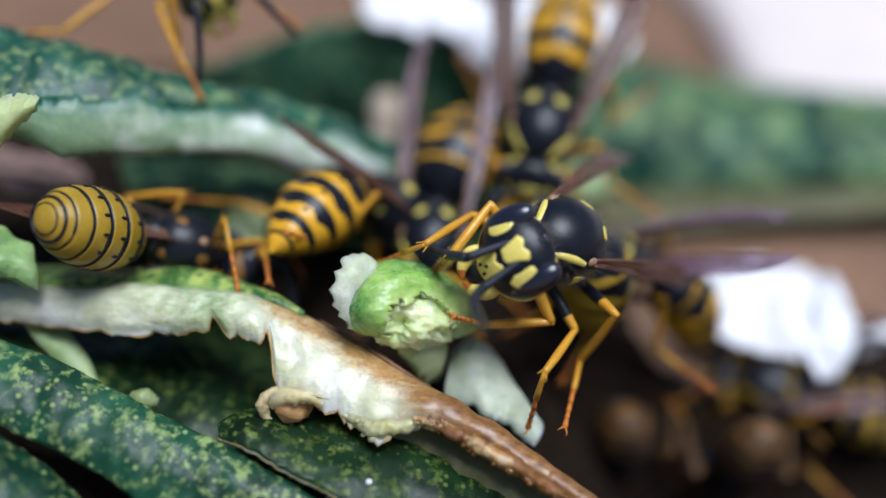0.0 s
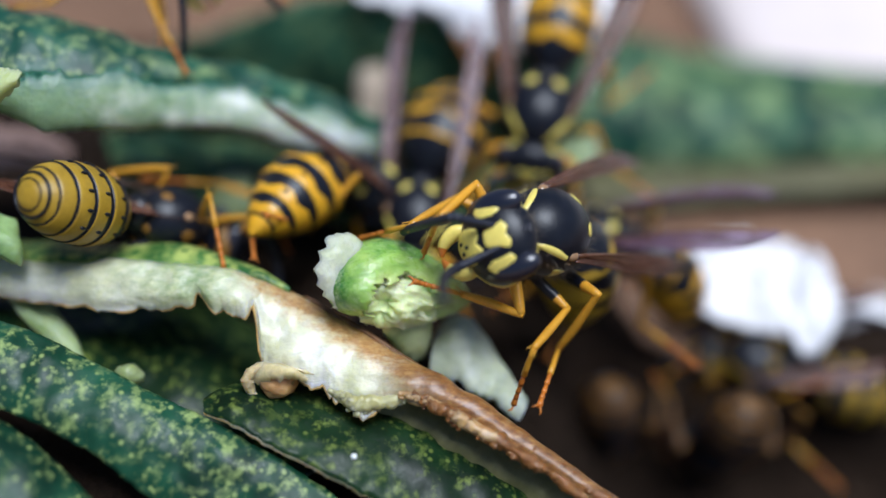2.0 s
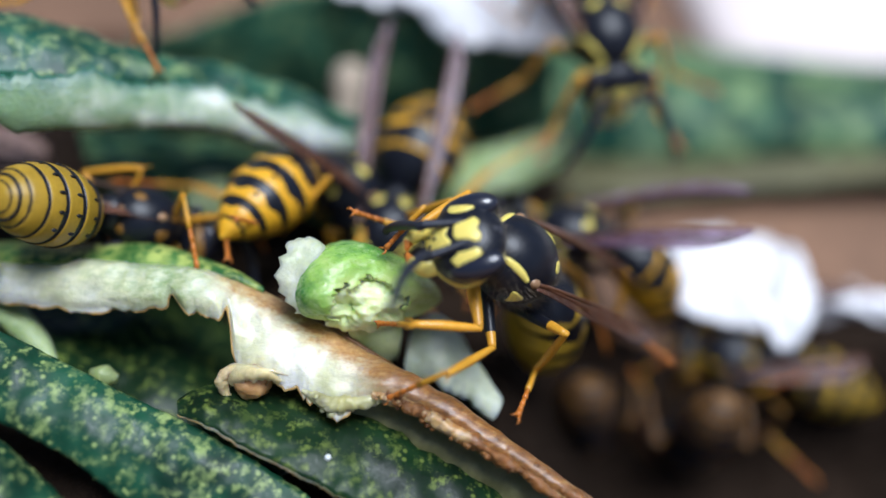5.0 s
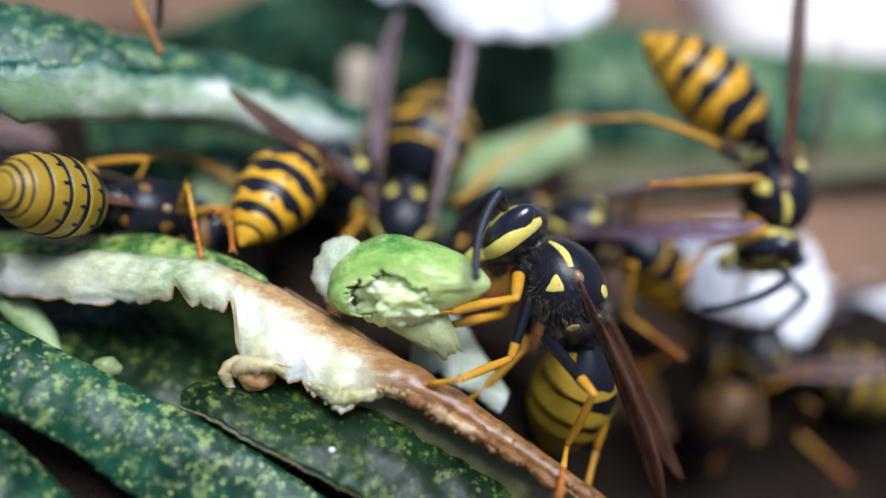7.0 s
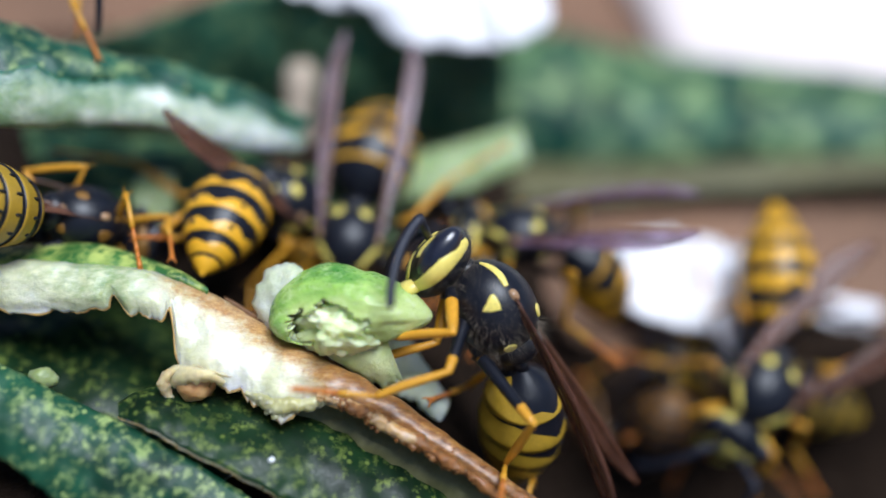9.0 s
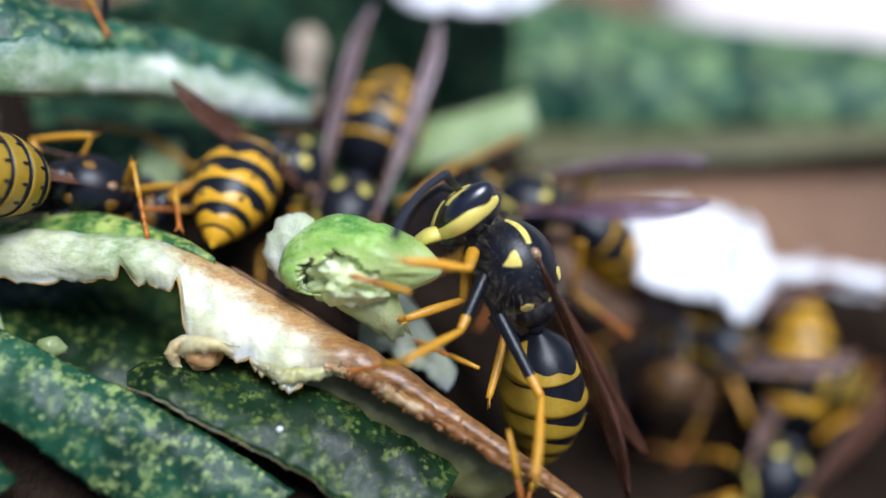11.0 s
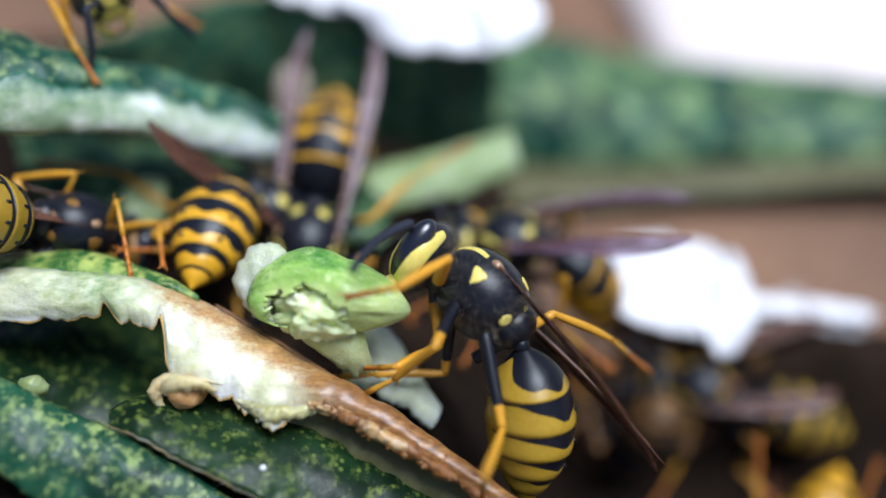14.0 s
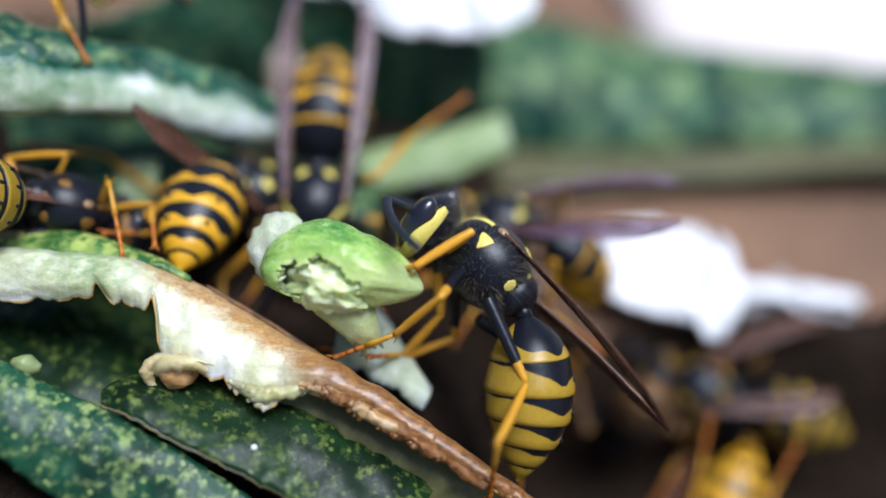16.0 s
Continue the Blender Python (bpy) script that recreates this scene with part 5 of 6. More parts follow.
STANCES[3.0] = dict(middle=(5.12, 34.64, 15.60), fwd=(-0.565, -0.675, 0.474), up=(0.733, -0.147, 0.664), head=(-0.359, -0.727, 0.585), head_up=(0.895, -0.090, 0.437),
    gaster=(0.252, 0.190, -0.949), gup=(0.667, 0.173, 0.725), wing=((0.577, 0.626, -0.525), (0.743, -0.136, 0.655), (0.524, 0.726, -0.444), (0.742, -0.134, 0.657)),
    left=((-0.887, -0.328, -0.325), (-0.554, -0.710, 0.435)), right=((-0.967, -0.184, -0.176), (-0.716, 0.618, -0.325)), legs={
        (0, 1): ((2.19, 35.80, 17.66), (-0.07, 34.57, 16.32), (-1.21, 36.08, 14.43)),
        (0, -1): ((4.10, 31.86, 13.09), (1.30, 32.40, 13.62), (-0.41, 34.10, 12.48)),
        (1, 1): ((1.19, 36.44, 16.42), (-0.78, 33.96, 17.14), (-3.01, 35.68, 15.09)),
        (1, -1): ((6.31, 32.25, 13.63), (4.39, 29.68, 14.12), (3.51, 29.66, 10.76)),
        (2, -1): ((7.54, 32.59, 14.21), (6.00, 32.90, 10.85), (4.69, 28.97, 12.35)),
        (2, 1): ((8.39, 40.96, 12.16), (9.91, 41.25, 9.50), (11.20, 41.03, 6.26)),
    })
STANCES[4.5] = dict(middle=(4.48, 34.49, 15.22), fwd=(-0.609, -0.499, 0.616), up=(0.757, -0.136, 0.639), head=(-0.355, -0.536, 0.766), head_up=(0.915, -0.033, 0.401),
    gaster=(0.252, 0.190, -0.949), gup=(0.667, 0.173, 0.725), wing=((0.609, 0.541, -0.580), (0.747, -0.145, 0.649), (0.634, 0.451, -0.628), (0.746, -0.144, 0.650)),
    left=((-0.947, -0.244, -0.208), (-0.453, -0.753, 0.477)), right=((-0.962, -0.208, -0.176), (-0.683, 0.635, -0.362)), legs={
        (0, 1): ((2.15, 35.44, 17.90), (0.10, 33.44, 17.45), (-0.84, 34.71, 15.30)),
        (0, -1): ((3.17, 31.21, 13.73), (0.46, 30.55, 14.52), (-0.99, 32.11, 12.90)),
        (1, 1): ((1.26, 35.94, 16.94), (-0.61, 36.99, 14.49), (-2.58, 34.61, 16.09)),
        (1, -1): ((3.98, 31.12, 13.21), (1.91, 28.72, 13.92), (0.18, 29.64, 11.04)),
        (2, -1): ((6.87, 32.05, 13.77), (5.86, 33.05, 10.34), (4.57, 29.18, 12.02)),
        (2, 1): ((8.48, 40.72, 12.09), (10.00, 41.01, 9.43), (11.29, 40.79, 6.19)),
    })
STANCES[7.0] = dict(middle=(7.09, 34.31, 13.01), fwd=(-0.497, 0.554, 0.667), up=(0.858, 0.200, 0.473), head=(-0.613, 0.641, 0.462), head_up=(0.733, 0.243, 0.635),
    gaster=(-0.055, 0.006, -0.998), gup=(0.900, 0.420, 0.100), wing=((0.290, -0.715, -0.637), (0.702, 0.611, -0.366), (0.426, -0.645, -0.634), (0.658, 0.702, -0.272)),
    left=((-0.214, -0.340, 0.916), (-0.575, -0.791, -0.209)), right=((-0.355, 0.929, -0.107), (-0.725, 0.144, -0.674)), legs={
        (0, 1): ((4.47, 34.07, 11.40), (2.03, 32.69, 12.16), (0.99, 34.48, 10.47)),
        (0, -1): ((4.72, 31.77, 14.62), (2.65, 32.04, 13.86), (0.25, 32.16, 13.67)),
        (1, 1): ((5.29, 32.43, 9.62), (3.18, 31.55, 8.64), (1.60, 31.03, 8.05)),
        (1, -1): ((4.65, 31.38, 11.34), (2.40, 29.29, 12.40), (-0.62, 29.99, 10.81)),
        (2, -1): ((8.03, 28.76, 12.00), (7.18, 28.78, 8.39), (6.34, 24.84, 10.19)),
        (2, 1): ((9.25, 32.05, 9.24), (9.15, 30.90, 6.49), (8.61, 29.45, 4.90)),
    })
STANCES[8.5] = dict(middle=(6.43, 33.60, 13.58), fwd=(-0.591, 0.478, 0.650), up=(0.803, 0.423, 0.419), head=(-0.811, 0.423, 0.404), head_up=(0.578, 0.474, 0.664),
    gaster=(0.039, 0.033, -0.999), gup=(0.900, 0.420, 0.100), wing=((0.368, -0.692, -0.621), (0.723, 0.633, -0.277), (0.563, -0.596, -0.572), (0.640, 0.753, -0.155)),
    left=((-0.182, -0.306, 0.934), (-0.539, -0.784, -0.307)), right=((-0.380, 0.882, -0.279), (-0.657, 0.196, -0.728)), legs={
        (0, -1): ((4.59, 31.46, 14.80), (2.40, 31.40, 13.46), (0.82, 31.49, 13.09)),
        (0, 1): ((4.12, 32.53, 11.91), (2.31, 32.35, 11.65), (0.55, 32.44, 11.68)),
        (1, -1): ((4.60, 29.58, 13.77), (2.54, 30.54, 11.45), (0.42, 28.46, 13.27)),
        (1, 1): ((6.21, 32.06, 10.91), (5.52, 33.60, 8.14), (3.63, 31.40, 10.06)),
        (2, -1): ((7.95, 27.91, 12.63), (6.96, 28.21, 9.06), (6.24, 24.53, 11.38)),
        (2, 1): ((9.09, 31.40, 9.36), (8.99, 30.25, 6.60), (8.45, 28.81, 5.01)),
    })
STANCES[9.5] = dict(middle=(7.11, 33.16, 13.69), fwd=(-0.484, 0.575, 0.659), up=(0.875, 0.304, 0.378), head=(-0.725, 0.531, 0.438), head_up=(0.673, 0.413, 0.613),
    gaster=(0.252, -0.154, -0.955), gup=(0.900, 0.420, 0.100), wing=((0.367, -0.651, -0.664), (0.694, 0.667, -0.271), (0.564, -0.556, -0.611), (0.605, 0.781, -0.153)),
    left=((-0.318, -0.304, 0.898), (-0.648, -0.762, -0.025)), right=((0.073, 0.797, -0.600), (-0.664, 0.408, -0.627)), legs={
        (0, -1): ((4.90, 31.58, 14.74), (2.83, 31.56, 13.53), (1.49, 31.54, 13.12)),
        (0, 1): ((4.06, 31.71, 12.18), (2.25, 31.61, 11.92), (0.58, 31.65, 11.82)),
        (1, -1): ((4.53, 29.56, 13.66), (2.32, 27.38, 14.61), (-0.15, 28.67, 12.51)),
        (1, 1): ((6.87, 31.78, 11.09), (6.12, 32.83, 8.11), (3.89, 30.38, 9.19)),
        (2, -1): ((8.14, 27.45, 12.29), (7.30, 27.94, 8.71), (6.43, 24.26, 10.98)),
        (2, 1): ((8.86, 30.43, 9.67), (8.75, 29.28, 6.89), (8.22, 27.86, 5.28)),
    })
STANCES[12.0] = dict(middle=(7.17, 33.62, 13.82), fwd=(-0.471, 0.643, 0.604), up=(0.882, 0.350, 0.315), head=(-0.634, 0.595, 0.494), head_up=(0.755, 0.340, 0.560),
    gaster=(0.201, -0.333, -0.921), gup=(0.900, 0.420, 0.100), wing=((0.342, -0.695, -0.632), (0.707, 0.634, -0.314), (0.517, -0.614, -0.597), (0.638, 0.741, -0.209)),
    left=((-0.404, -0.449, 0.797), (-0.786, -0.603, 0.139)), right=((-0.573, 0.745, -0.342), (-0.651, 0.339, -0.679)), legs={
        (0, -1): ((5.03, 31.93, 16.60), (2.79, 30.45, 17.71), (0.78, 31.97, 16.83)),
        (0, 1): ((5.18, 33.05, 12.13), (2.90, 31.33, 12.60), (1.38, 32.53, 10.77)),
        (1, -1): ((4.68, 30.15, 13.43), (2.35, 28.02, 14.21), (-0.39, 28.60, 12.13)),
        (1, 1): ((6.93, 32.10, 11.22), (5.30, 29.31, 11.52), (3.69, 30.60, 8.72)),
        (2, -1): ((7.88, 28.27, 10.96), (6.41, 25.12, 12.27), (6.60, 25.23, 7.86)),
        (2, 1): ((9.31, 30.73, 9.67), (8.99, 29.54, 6.92), (8.46, 28.09, 5.33)),
    })
STANCES[13.0] = dict(middle=(6.93, 33.75, 14.18), fwd=(-0.564, 0.687, 0.459), up=(0.826, 0.456, 0.333), head=(-0.796, 0.551, 0.252), head_up=(0.536, 0.447, 0.716),
    gaster=(0.257, -0.418, -0.871), gup=(0.900, 0.420, 0.100), wing=((0.451, -0.664, -0.597), (0.798, 0.599, -0.063), (0.577, -0.719, -0.387), (0.780, 0.626, -0.001)),
    left=((-0.192, -0.585, 0.788), (-0.663, -0.736, 0.138)), right=((-0.148, 0.754, -0.640), (-0.624, 0.330, -0.708)), legs={
        (0, -1): ((5.05, 32.48, 17.12), (3.12, 30.42, 17.77), (0.71, 31.02, 16.80)),
        (0, 1): ((4.71, 33.02, 12.17), (2.78, 30.95, 12.79), (1.27, 32.26, 11.02)),
        (1, -1): ((4.43, 30.18, 14.13), (2.41, 30.16, 11.59), (-0.24, 28.24, 12.77)),
        (1, 1): ((4.80, 32.16, 11.36), (3.04, 31.93, 10.96), (1.17, 31.85, 10.74)),
        (2, -1): ((7.36, 28.22, 11.49), (6.24, 24.87, 12.65), (6.56, 26.15, 8.45)),
        (2, 1): ((9.73, 31.15, 9.69), (9.36, 29.98, 6.92), (8.92, 28.53, 5.33)),
    })
STANCES[14.0] = dict(middle=(6.37, 33.41, 14.32), fwd=(-0.665, 0.656, 0.357), up=(0.747, 0.586, 0.314), head=(-0.755, 0.601, 0.261), head_up=(0.578, 0.423, 0.698),
    gaster=(0.212, -0.403, -0.890), gup=(0.900, 0.420, 0.100), wing=((0.582, -0.591, -0.558), (0.771, 0.619, 0.149), (0.661, -0.655, -0.366), (0.744, 0.505, 0.438)),
    left=((-0.046, -0.555, 0.831), (-0.793, -0.587, 0.166)), right=((-0.249, 0.697, -0.672), (-0.573, 0.444, -0.689)), legs={
        (0, -1): ((4.69, 32.50, 17.39), (2.57, 30.54, 17.62), (0.45, 31.40, 16.24)),
        (0, 1): ((4.53, 32.35, 12.15), (2.50, 30.43, 12.92), (0.99, 31.86, 11.24)),
        (1, -1): ((4.08, 29.65, 15.05), (2.47, 30.29, 12.30), (-0.17, 30.55, 10.06)),
        (1, 1): ((4.84, 32.28, 10.71), (3.26, 32.18, 10.45), (1.15, 32.24, 10.32)),
        (2, -1): ((7.00, 27.81, 11.88), (5.88, 24.51, 13.18), (6.22, 26.27, 9.15)),
        (2, 1): ((9.56, 32.61, 13.94), (12.53, 33.07, 11.77), (15.08, 34.14, 8.34)),
    })
STANCES[15.0] = dict(middle=(5.78, 33.75, 14.35), fwd=(-0.736, 0.574, 0.359), up=(0.674, 0.673, 0.305), head=(-0.802, 0.533, 0.271), head_up=(0.485, 0.317, 0.815),
    gaster=(0.214, -0.488, -0.846), gup=(0.900, 0.420, 0.100), wing=((0.659, -0.575, -0.486), (0.722, 0.665, 0.191), (0.722, -0.626, -0.295), (0.678, 0.554, 0.482)),
    left=((-0.221, -0.583, 0.781), (-0.441, -0.851, 0.286)), right=((-0.344, 0.747, -0.569), (-0.490, 0.534, -0.689)), legs={
        (0, -1): ((4.33, 32.64, 17.42), (2.58, 33.13, 15.16), (0.61, 31.41, 15.70)),
        (0, 1): ((4.21, 32.46, 12.25), (2.78, 33.08, 9.81), (1.07, 31.70, 11.32)),
        (1, -1): ((3.72, 29.84, 15.33), (2.32, 30.30, 12.44), (-0.46, 30.01, 10.37)),
        (1, 1): ((4.98, 32.69, 10.57), (3.31, 32.54, 10.24), (1.20, 32.59, 10.09)),
        (2, -1): ((7.19, 28.25, 11.99), (5.98, 24.86, 12.92), (6.38, 26.17, 8.74)),
        (2, 1): ((9.62, 31.76, 9.98), (9.20, 30.63, 7.19), (8.93, 29.14, 5.52)),
    })
STANCES[16.0] = dict(middle=(7.12, 34.51, 14.04), fwd=(-0.650, 0.695, 0.307), up=(0.759, 0.617, 0.210), head=(-0.753, 0.594, 0.284), head_up=(0.495, 0.226, 0.839),
    gaster=(0.147, -0.609, -0.779), gup=(0.900, 0.420, 0.100), wing=((0.589, -0.688, -0.423), (0.793, 0.594, 0.137), (0.653, -0.723, -0.228), (0.726, 0.511, 0.461)),
    left=((-0.662, -0.414, 0.625), (-0.072, -0.955, 0.287)), right=((-0.632, 0.676, -0.380), (-0.346, 0.461, -0.817)), legs={
        (0, -1): ((6.19, 33.60, 16.93), (3.72, 32.59, 15.78), (2.31, 34.02, 14.03)),
        (0, 1): ((5.07, 33.36, 11.90), (3.42, 33.02, 9.54), (1.68, 31.62, 10.99)),
        (1, -1): ((4.80, 30.96, 15.59), (2.90, 31.19, 12.96), (0.13, 31.64, 10.90)),
        (1, 1): ((5.89, 33.53, 10.13), (3.79, 33.09, 9.45), (1.69, 33.10, 9.25)),
        (2, -1): ((8.63, 29.06, 12.13), (7.04, 25.72, 12.45), (7.09, 25.98, 8.05)),
        (2, 1): ((10.10, 32.60, 9.57), (9.47, 31.45, 6.80), (9.21, 29.63, 4.82)),
    })
EARLY_TRACK = ((0.0, (5.37, 36.34, 16.00)), (0.5, (5.58, 36.28, 16.10)), (1.0, (5.54, 36.19, 16.13)), (1.5, (5.83, 35.68, 15.50)), (2.0, (5.31, 35.64, 15.72)), (2.5, (5.26, 35.20, 15.73)), (3.0, (5.12, 34.64, 15.60)), (3.5, (4.83, 34.82, 15.98)), (4.0, (4.25, 34.03, 14.96)), (4.5, (4.48, 34.49, 15.22)))
LATE_TRACK = ((7.0, (7.09, 34.31, 13.01)), (7.5, (6.99, 34.13, 13.14)), (8.0, (6.68, 33.81, 13.79)), (8.5, (6.43, 33.60, 13.58)), (9.0, (6.54, 33.06, 13.41)), (9.5, (7.11, 33.16, 13.69)), (12.0, (7.17, 33.62, 13.82)), (12.5, (7.27, 33.78, 14.02)), (13.0, (6.93, 33.75, 14.18)), (13.5, (6.36, 33.47, 14.23)), (14.0, (6.37, 33.41, 14.32)), (14.5, (6.06, 33.65, 14.39)), (15.0, (5.78, 33.75, 14.35)), (15.5, (6.51, 34.01, 14.15)), (16.0, (7.12, 34.51, 14.04)))


def between(p, q, f):
    """A stance part of the way from one to another."""
    if isinstance(p, dict):
        return {k: between(p[k], q[k], f) for k in p}
    if isinstance(p[0], tuple):
        return tuple(between(x, y, f) for x, y in zip(p, q))
    return tuple(Vector(p).lerp(Vector(q), f))


def stance(t):
    """The feeding wasp's stance at any time."""
    times = sorted(STANCES)
    for t0, t1 in zip(times, times[1:]):
        if t <= t1:
            return between(STANCES[t0], STANCES[t1], max(0.0, t - t0) / (t1 - t0))
    return STANCES[times[-1]]


main = wasp("black and yellow wasp chewing a bitten green piece", aim(STANCES[0.0]["middle"], STANCES[0.0]["fwd"], STANCES[0.0]["up"]), hairy=1700, seed=5,
            wings=((-7, -3), (7, -3)), size=BIG, curl=0.4, length=6.5, girth=0.95, dark=1.12, fold=0.52, yellow=GOLD)

LEFT = aim((-12.79, 39.26, 13.29), (0.788, 0.308, -0.533), (0.206, 0.360, 0.910))
wasp("yellow-banded wasp with its abdomen tip turned out", LEFT, gaster=LEFT.to_3x3().inverted() @ Vector((-0.323, -0.595, 0.736)),
     gaster_up=LEFT.to_3x3().inverted() @ Vector((0.722, 0.673, -0.161)), wings=((-28, -10), (-22, -10)), seed=7, curl=0.12, size=1.0, dark=0.3, length=6.0, blunt=0.93, yellow=DULL, mark=DIM,
     legs=limbs(LEFT, {(1, 1): ((-10.9, 40.6, 12.9), (-9.0, 39.2, 13.6), (-8.0, 35.2, 13.5)), (0, 1): ((-10.11, 39.95, 11.41), (-8.6, 40.9, 12.2), (-7.6, 40.5, 11.0)),
                       (2, 1): ((-11.69, 39.34, 12.64), (-10.37, 38.55, 15.66), (-9.50, 35.35, 13.80)), (2, -1): ((-16.09, 41.87, 15.27), (-13.94, 40.95, 15.18), (-13.98, 40.02, 13.39))}))
SECOND_WAY, SECOND_SIZE = (0.62, 0.08, -0.78), 1.06


def sunk(c, f, u):
    """Pose of a wasp whose abdomen stays as on a body at c, ahead f, up u, while its chest dips between the peels, and the abdomen's pose on it."""
    old = aim(c, f, u)
    hip = Vector(c) + old.to_3x3() @ Vector((0, -2.6, -0.28)) * SECOND_SIZE
    m = aim((0, 0, 0), SECOND_WAY, u)
    turn = m.to_3x3()
    m.translation = hip - turn @ Vector((0, -2.6, -0.28)) * SECOND_SIZE
    back = turn.inverted() @ old.to_3x3()
    return m, aim((0, -2.6, -0.28), back @ Vector((0, 1, 0)), back @ Vector((0, 0, 1)))


def wing_way(m, d):
    """Yaw and lift of a wing that points along d in the heap."""
    d = (m.to_3x3().inverted() @ Vector(d)).normalized()
    return math.degrees(math.atan2(d.x, -d.y)), math.degrees(math.asin(d.z))


SECOND = sunk((-5.39, 46.20, 12.97), (0.199, 0.974, -0.105), (0.000, -0.087, 0.996))[0]
second = wasp("wasp with yellow abdomen and black wavy bands, feeding head down", SECOND, seed=9, wings=(wing_way(SECOND, (-0.90, 0.12, 0.42)), wing_way(SECOND, (-0.73, 0.11, 0.68))), wing_length=8.4, curl=0.3, size=SECOND_SIZE, dark=1.15,
              legs=limbs(SECOND, {(2, -1): ((-8.63, 43.80, 11.34), (-10.80, 44.61, 11.98), (-13.02, 44.93, 12.84))}))
MIDDLE = aim((-0.67, 42.57, 10.86), (-0.147, -0.941, -0.306), (0.000, -0.398, 0.918))
middle = wasp("dark wasp with folded wings feeding behind the green piece", MIDDLE, seed=11, girth=1.22, wings=((-1, 9), (1, 9)), film_mat=PALE_WING, wing_length=11.6, fold=0.5, curl=0.1, size=1.05, dark=1.5,
              legs=limbs(MIDDLE, {(2, -1): ((2.28, 43.14, 11.77), (5.11, 46.29, 12.54), (9.77, 48.55, 14.00)), (1, -1): ((1.38, 42.53, 9.50), (2.62, 42.81, 8.42), (3.27, 42.68, 6.83)),
                                  (1, 1): ((-2.62, 43.12, 9.78), (-3.63, 43.30, 8.39), (-4.04, 43.22, 6.76)), (2, 1): ((-2.39, 44.70, 10.08), (-3.82, 46.54, 8.99), (-4.91, 47.81, 8.80))}))
roamer = wasp("wasp walking over the bluish peel, wings half raised", aim((5.41, 47.17, 15.09), (-0.204, -0.907, -0.368), (0.000, -0.398, 0.918)), seed=13,
              wings=((-9, 10), (9, 10)), curl=0.15, size=1.15, length=7.6)
BESIDE = aim((9.05, 42.70, 9.27), (-0.973, 0.229, 0.020), (0.104, 0.023, 0.994))
wasp("wasp with violet-tinged wings feeding beside white papery skin", BESIDE, seed=15, wings=((-3, 17), (8, 10)), film_mat=VIOLET,
     gaster=BESIDE.to_3x3().inverted() @ Vector((0.762, 0.056, -0.645)), curl=0.7, dark=1.4)
LOW = aim((19.60, 41.95, -0.05), (-0.960, 0.260, 0.060), (0.000, -0.30, 0.95))
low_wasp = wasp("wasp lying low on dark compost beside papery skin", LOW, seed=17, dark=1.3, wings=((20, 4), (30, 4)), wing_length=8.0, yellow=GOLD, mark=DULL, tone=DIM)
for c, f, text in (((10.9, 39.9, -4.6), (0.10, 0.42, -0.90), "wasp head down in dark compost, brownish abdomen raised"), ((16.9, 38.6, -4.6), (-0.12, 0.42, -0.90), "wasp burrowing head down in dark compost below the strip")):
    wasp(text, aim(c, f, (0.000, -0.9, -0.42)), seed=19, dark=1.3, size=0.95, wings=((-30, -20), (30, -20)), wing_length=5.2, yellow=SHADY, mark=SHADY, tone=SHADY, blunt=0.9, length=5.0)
HIGH = aim((-13.47, 50.46, 22.13), (0.555, -0.810, -0.189), (0.000, -0.334, 0.942))
HIGH_FEET = {(1, 1): ((-14.85, 47.38, 21.57), (-12.72, 44.63, 19.85), (-11.65, 43.52, 18.52)), (2, 1): ((-17.32, 49.97, 21.54), (-19.33, 47.92, 20.65), (-21.66, 47.73, 20.43))}
high_wasp = wasp("wasp climbing over the dark peel at the back", HIGH, seed=23, wings=((-25, 15), (25, 15)), legs=limbs(HIGH, HIGH_FEET))


# ---------------------------------------------------------------- what moves
def roam(bits, rows, size):
    """Keys a wasp's body and its abdomen: time, middle, ahead, up, abdomen's way."""
    body, tail = [], []
    for t, c, f, u, g in rows:
        m = aim(c, f, u)
        body.append((t, metres(m)))
        g = m.to_3x3().inverted() @ Vector(g)
        tail.append((t, metres(aim((0, -2.6, -0.28), -g, (0, 0.0, 1)))))
    walk(bits["root"], body)
    walk(bits["abdomen"], tail)


def stretch(bits, rows, size, spans):
    """Keys a roaming wasp's hind legs: knee, ankle and toe in the heap at some times, at rest at others."""
    for k, table in spans.items():
        poses = ([], [], [])
        for t, c, f, u, g in rows:
            m = aim(c, f, u) @ Matrix.Scale(size, 4)
            pts = [local(m, p) for p in table[t]] if t in table else rest_leg(*k)
            for dest, q in zip(poses, leg_poses(*k, *pts)):
                dest.append((t, metres(q)))
        femur = bits["legs"][k]
        walk(femur, poses[0])
        for name, rows_of in (("tibia", poses[1]), ("tarsus", poses[2])):
            walk([o for o in femur.children if o.name.startswith(name)][0], rows_of)


